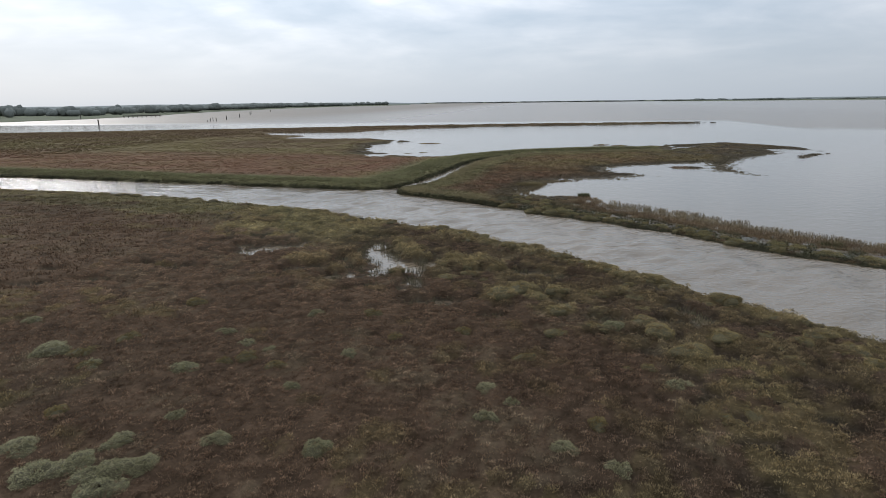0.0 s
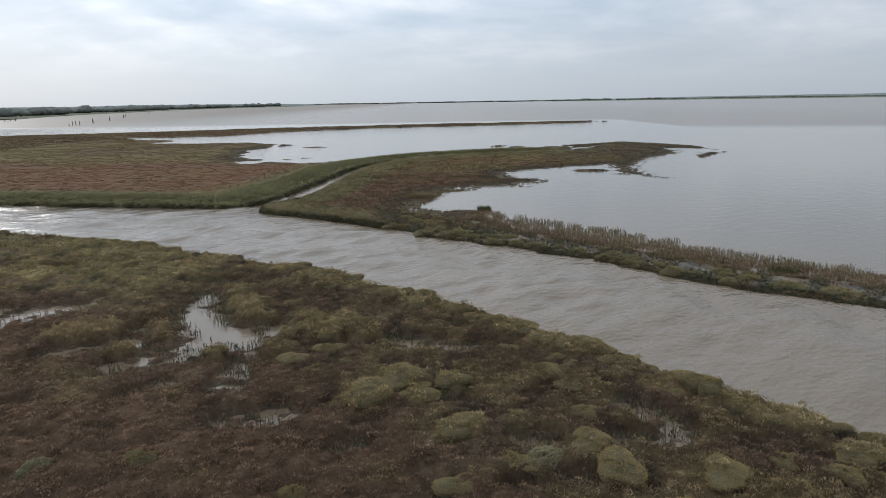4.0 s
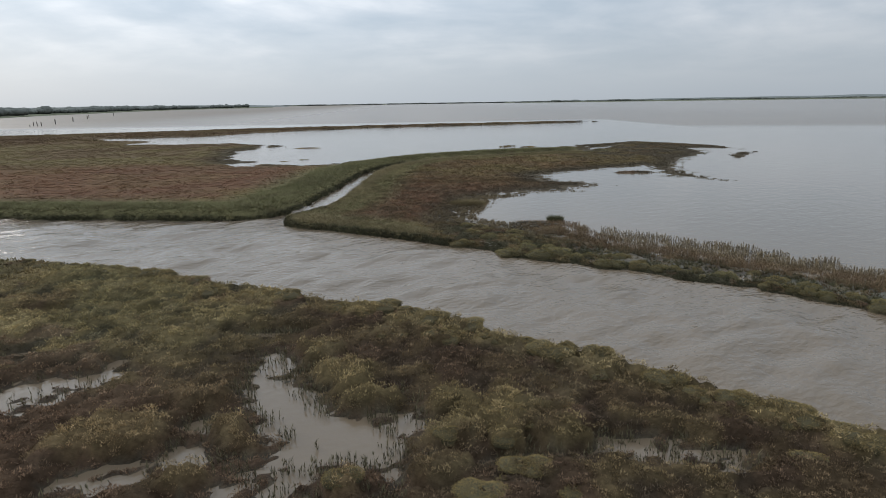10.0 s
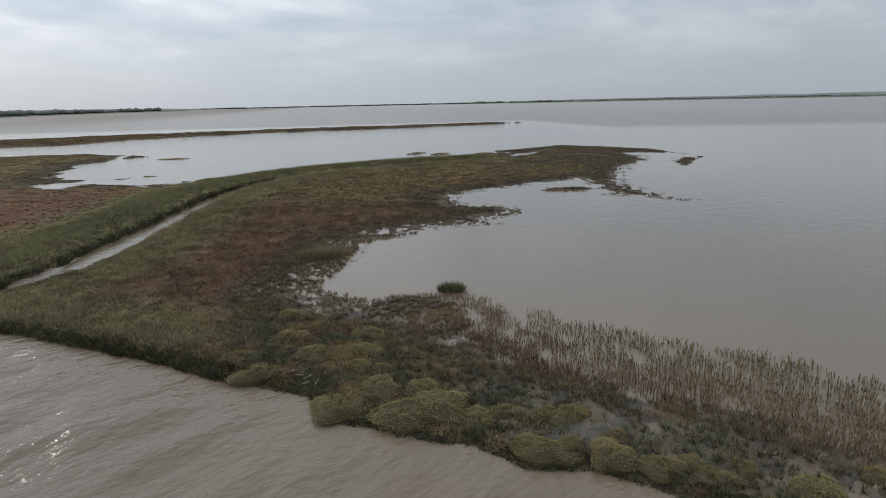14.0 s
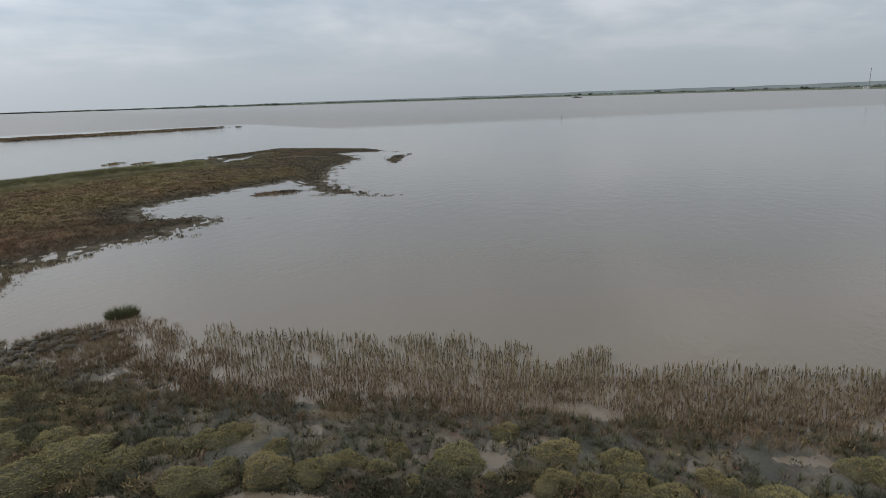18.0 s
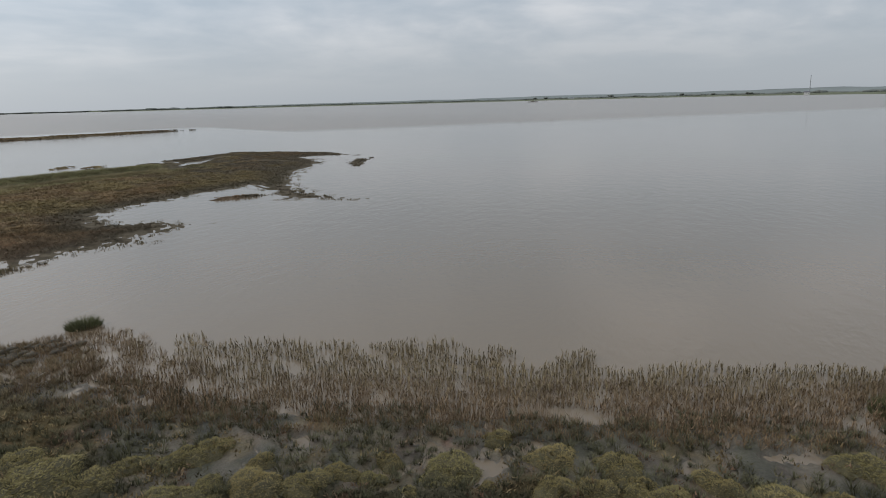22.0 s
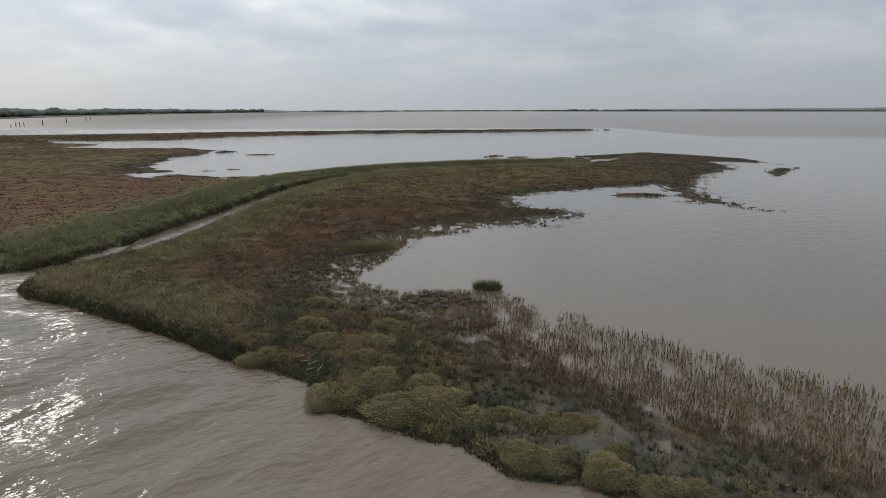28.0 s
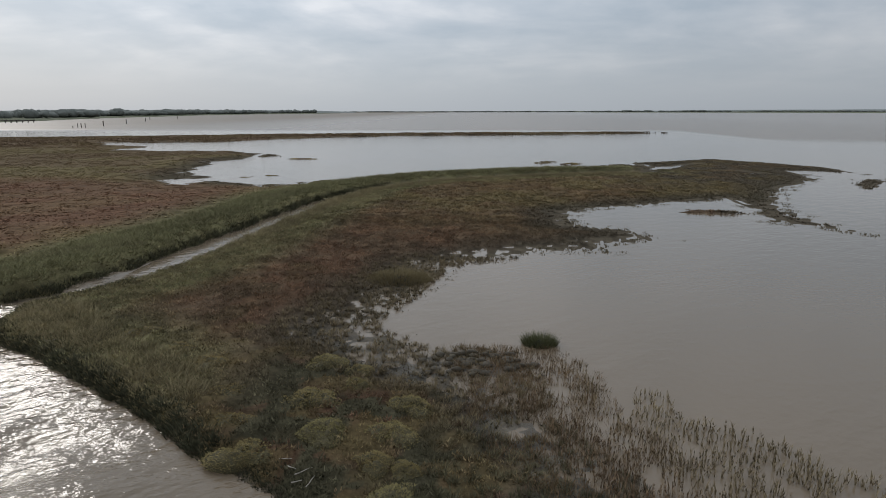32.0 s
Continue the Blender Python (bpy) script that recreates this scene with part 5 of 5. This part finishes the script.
WEST_HILLS = [(-80, 1500, 8), (-50, 1700, 9), (-40, 1900, 12), (-30, 2300, 14), (-22, 2700, 15), (-16, 3100, 14), (-12, 3300, 8), (-10.5, 3400, 2)]
far_shore("far_shore_west", WEST_MARKS, 260, "flat green western shore with hedges and woods")
far_shore("far_shore_north", MID_MARKS, 200, "thin low northern shore on the horizon")
far_shore("far_hills_west", WEST_HILLS, 300, "grey-green wooded rise behind the western shore").data.materials[0] = HAZED_HILL_MAT
far_shore("far_hills_east", HILL_MARKS, 400, "long low wooded ridge behind the eastern fields").data.materials[0] = HAZED_HILL_MAT
far_shore("far_shore_east", EAST_MARKS, 420, "low eastern shore with pale fields and tree lines")


def on_marks(marks, az):
    for (a0, d0, h0), (a1, d1, h1) in zip(marks, marks[1:]):
        if a0 <= az <= a1:
            f = (az - a0) / (a1 - a0)
            return d0 + (d1 - d0) * f, h0 + (h1 - h0) * f
    return marks[-1][1], marks[-1][2]


def crown_ball():
    """A round ball of 42 corners and 80 faces."""
    bm = bmesh.new()
    bmesh.ops.create_icosphere(bm, subdivisions=2, radius=1.0)
    v = np.array([w.co[:] for w in bm.verts])
    f = np.array([[w.index for w in face.verts] for face in bm.faces])
    bm.free()
    return v, f


BALL = crown_ball()


def round_crown(r, x, y, z, wide, tall):
    """A far tree: two or three rounded leafy masses that grow into one another."""
    out = []
    for i in range(2):
        size = np.array((wide * 0.38, wide * 0.34, tall * 0.42)) * r.uniform(0.7, 1.05)
        mid = np.array((x + r.normal() * wide * 0.2, y + r.normal() * wide * 0.2, z + tall * r.uniform(0.38, 0.52)))
        out.append(BALL[0] * size * r.uniform(0.82, 1.16, (len(BALL[0]), 1)) + mid)
    return out


def woodland(name, marks, a0, a1, count, tall, wide, label, seed, back=(0.02, 0.5), depth=200):
    r = np.random.default_rng(seed)
    out = []
    for _ in range(count):
        a = r.uniform(a0, a1)
        if fractal(np.array([a * 1.0]), np.array([seed * 1.0]), 1.6, 3, seed)[0] < 0.12:
            continue
        d, h = on_marks(marks, a)
        d += depth * r.uniform(*back)
        x, y = polar(a, d)
        swell = 0.6 + 0.9 * fractal(np.array([a]), np.array([9.0]), 1.1, 3, seed + 3)[0]
        out += round_crown(r, x, y, 0.8, wide * r.uniform(0.7, 1.4), tall * swell * r.uniform(0.85, 1.1))
    n = len(BALL[0])
    faces = np.concatenate([BALL[1] + n * i for i in range(len(out))])
    ob = new(name, mesh_from(name, np.concatenate(out), faces, None, HAZED_TREE_MAT, 3, False))
    return tagged(ob, label, "woodland", kind="stuff")


woodland("far_wood", WEST_MARKS, -75, -32, 330, 11.5, 15, "dark broadleaf wood along the western shore", 3, (0.3, 0.9), 260)
woodland("far_wood", WEST_MARKS, -32, -14, 300, 12.0, 24, "grey-green woods on the western headland", 5, (0.3, 0.9), 260)
woodland("far_hedges", MID_MARKS, -14, 12, 200, 7, 60, "thin tree line on the northern horizon", 7)
woodland("far_hedges", EAST_MARKS, 10, 46, 260, 10, 50, "low tree line on the eastern shore", 9, (0.4, 0.9), 420)
woodland("far_hedges", EAST_MARKS, 44, 95, 520, 9.5, 24, "hedges and copses on the eastern shore", 11, (0.4, 1.3), 420)


def tree(az, dist, tall, wide, seed):
    r = np.random.default_rng(seed)
    x, y = polar(az, dist)
    bm = bmesh.new()
    bmesh.ops.create_cone(bm, cap_ends=True, segments=8, radius1=tall * 0.035, radius2=tall * 0.015, depth=tall * 0.6,
                          matrix=Matrix.Translation((0, 0, tall * 0.3)))
    for i in range(4):
        m = Matrix.Translation((0, 0, tall * (0.35 + 0.06 * i))) @ Matrix.Rotation(i * 1.7, 4, "Z") @ Matrix.Rotation(0.8, 4, "X")
        bmesh.ops.create_cone(bm, cap_ends=True, segments=6, radius1=tall * 0.014, radius2=tall * 0.005, depth=tall * 0.4,
                              matrix=m @ Matrix.Translation((0, 0, tall * 0.2)))
    base = new("tree")
    base.location = (x, y, 1.5)
    part("trunk", bm, BARK_MAT, base)
    balls = []
    for k in range(5):
        size = np.array((wide * 0.26, wide * 0.26, tall * 0.24)) * r.uniform(0.75, 1.15)
        mid = np.array((r.uniform(-0.28, 0.28) * wide, r.uniform(-0.28, 0.28) * wide, tall * r.uniform(0.5, 0.78)))
        balls.append(BALL[0] * size * r.uniform(0.8, 1.2, (len(BALL[0]), 1)) + mid)
    faces = np.concatenate([BALL[1] + len(BALL[0]) * k for k in range(len(balls))])
    crown = new("crown", mesh_from("crown", np.concatenate(balls), faces, None, HAZED_TREE_MAT, 3, False))
    crown.parent = base
    tagged(base, "broad round field tree on the far shore", "tree", "field trees")


for i, (az, dist, tall, wide) in enumerate([(75.9, 1460, 19, 34), (75.2, 1480, 13, 22), (79.0, 1400, 15, 40), (57.2, 2750, 14, 24), (59.5, 2600, 14, 18), (51.5, 2900, 15, 26),
                                            (46.0, 2960, 14, 24), (45.2, 2980, 13, 18), (62.0, 2380, 12, 30), (71.0, 1780, 10, 18), (53.5, 2820, 10, 18)]):
    tree(az, dist, tall, wide, 100 + i)


def house(az, dist, wide, deep, wall, roof, turn, label):
    x, y = polar(az, dist)
    base = new("farmhouse")
    base.matrix_world = pose(x, y, 1.2, 0, 0, turn)
    bm = bmesh.new()
    box(bm, -wide / 2, wide / 2, -deep / 2, deep / 2, -1, wall)
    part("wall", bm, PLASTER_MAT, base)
    bm = bmesh.new()
    o = 0.4
    a = [bm.verts.new((sx * (wide / 2 + o), sy * (deep / 2 + o), wall)) for sx, sy in ((-1, -1), (1, -1), (1, 1), (-1, 1))]
    b = [bm.verts.new((sx * wide / 2, 0, wall + roof)) for sx in (-1, 1)]
    for q in ((a[0], a[1], b[1], b[0]), (a[2], a[3], b[0], b[1]), (a[1], a[2], b[1]), (a[3], a[0], b[0]), (a[3], a[2], a[1], a[0])):
        bm.faces.new(q)
    r = part("roof", bm, ROOF_MAT, base)
    bm = bmesh.new()
    box(bm, wide * 0.3, wide * 0.3 + 0.9, -0.45, 0.45, wall + roof * 0.5, wall + roof + 1.0)
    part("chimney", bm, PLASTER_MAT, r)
    for i in range(3):
        bm = bmesh.new()
        wx0 = -wide * 0.36 + i * wide * 0.3
        box(bm, wx0, wx0 + 1.2, -deep / 2 - 0.03, -deep / 2 + 0.05, wall * 0.4, wall * 0.75)
        part("window", bm, ROOF_MAT, base)
    tagged(base, label, "house", "far houses")


house(65.9, 2010, 13, 8, 5.5, 3.5, -60, "white farmhouse under a slate roof on the far shore")
house(77.6, 1360, 14, 7, 3.5, 2.5, -70, "long low white building behind the far bank")
house(48.3, 2850, 16, 8, 5.0, 3.0, -45, "small white house among hedges far away")
house(-30.2, 1420, 22, 9, 4.0, 3.0, 30, "pale low farm building behind the western shore")
house(-36.2, 1080, 12, 8, 4.5, 3.0, 30, "pale small house above the western jetty")


def mast(az, dist, tall):
    x, y = polar(az, dist)
    base = new("radio_mast")
    base.location = (x, y, 1)
    bm = bmesh.new()
    bmesh.ops.create_cone(bm, cap_ends=True, segments=8, radius1=1.1, radius2=0.7, depth=tall, matrix=Matrix.Translation((0, 0, tall / 2)))
    part("pole", bm, STEEL_MAT, base)
    for h in (0.35, 0.68, 0.98):
        bm = bmesh.new()
        bmesh.ops.create_cone(bm, cap_ends=True, segments=10, radius1=1.6, radius2=1.6, depth=1.0, matrix=Matrix.Translation((0, 0, tall * h)))
        part("collar", bm, STEEL_MAT, base)
    tagged(base, "slender grey radio mast rising over the far shore", "mast")


mast(66.1, 2060, 52)


def moored_barge():
    base = new("moored_barge")
    x, y = polar(44.6, 1830)
    base.matrix_world = pose(x, y, 0, 0, 0, -45)
    bm = bmesh.new()
    box(bm, -14, 14, -3, 3, -0.5, 1.6)
    for w in bm.verts:
        if w.co.z < 0:
            w.co.x *= 0.85
    part("hull", bm, TIMBER_MAT, base)
    bm = bmesh.new()
    box(bm, -6, 4, -2, 2, 1.6, 4.2)
    part("deckhouse", bm, BLEACHED_MAT, base, "pale brown deckhouse")
    bm = bmesh.new()
    bmesh.ops.create_cone(bm, cap_ends=True, segments=6, radius1=0.2, radius2=0.12, depth=7, matrix=Matrix.Translation((7, 0, 5)))
    part("mast_pole", bm, TIMBER_MAT, base)
    tagged(base, "dark flat barge with a brown deckhouse lying far off", "boat")


moored_barge()


def driftwood(x, y, z, length, thick, turn):
    bm = bmesh.new()
    bmesh.ops.create_cone(bm, cap_ends=True, segments=8, radius1=thick, radius2=thick * 0.5, depth=length, matrix=Matrix.Rotation(radians(86), 4, "Y"))
    bmesh.ops.subdivide_edges(bm, edges=[e for e in bm.edges if abs(e.verts[0].co.x - e.verts[1].co.x) > length * 0.5], cuts=5)
    for w in bm.verts:
        w.co.y += 0.12 * math.sin(w.co.x * 2.3) * length * 0.3
        w.co.z += 0.04 * noise.noise(w.co * 3)
    me = bpy.data.meshes.new("driftwood")
    bm.to_mesh(me)
    bm.free()
    me.materials.append(BLEACHED_MAT)
    ob = new("driftwood", me)
    ob.matrix_world = pose(x, y, z, 0, 0, turn)
    tagged(ob, "bleached stick of driftwood lying on the mud", "driftwood", "driftwood")


for dx, dy, length, turn in [(-1.9, 66.9, 0.9, 30), (-2.3, 67.1, 0.7, -40), (-1.6, 66.5, 0.8, 70), (-2.0, 66.6, 0.6, 5), (-2.6, 67.5, 0.7, -15),
                             (-16.0, 76.6, 1.1, 10), (3.6, 72.8, 0.7, 20), (-1.2, 79.2, 0.9, 60)]:
    dz = float(survey(np.array([dx]), np.array([dy]))["h"][0])
    driftwood(dx, dy, max(dz, 0.0) + 0.08, length * 0.6, 0.018, turn)


def mud_clods():
    """Dark lumps of broken turf lying in the shallows at the head of the spit."""
    r = np.random.default_rng(91)
    out = []
    for _ in range(46):
        a, d = r.uniform(0, 2 * np.pi), math.sqrt(r.uniform(0, 1))
        x, y = 2.9 + 2.6 * d * math.cos(a) + 0.5 * math.sin(a), 75.9 + 1.3 * d * math.sin(a)
        z = max(float(survey(np.array([x]), np.array([y]))["h"][0]), 0.0)
        size = np.array((r.uniform(0.12, 0.34), r.uniform(0.10, 0.24), r.uniform(0.07, 0.15)))
        out.append(BALL[0] * size * r.uniform(0.75, 1.2, (len(BALL[0]), 1)) + np.array((x, y, z + 0.04)))
    faces = np.concatenate([BALL[1] + len(BALL[0]) * k for k in range(len(out))])
    v = np.concatenate(out)
    tone = np.array((0.060, 0.050, 0.036)) * r.uniform(0.7, 1.3, (len(v), 1))
    tagged(new("mud_clods", mesh_from("mud_clods", v, faces, tone, WOODY_MAT, 3, False)),
           "dark lumps of broken turf on the muddy point", "mud clods", kind="stuff")


mud_clods()
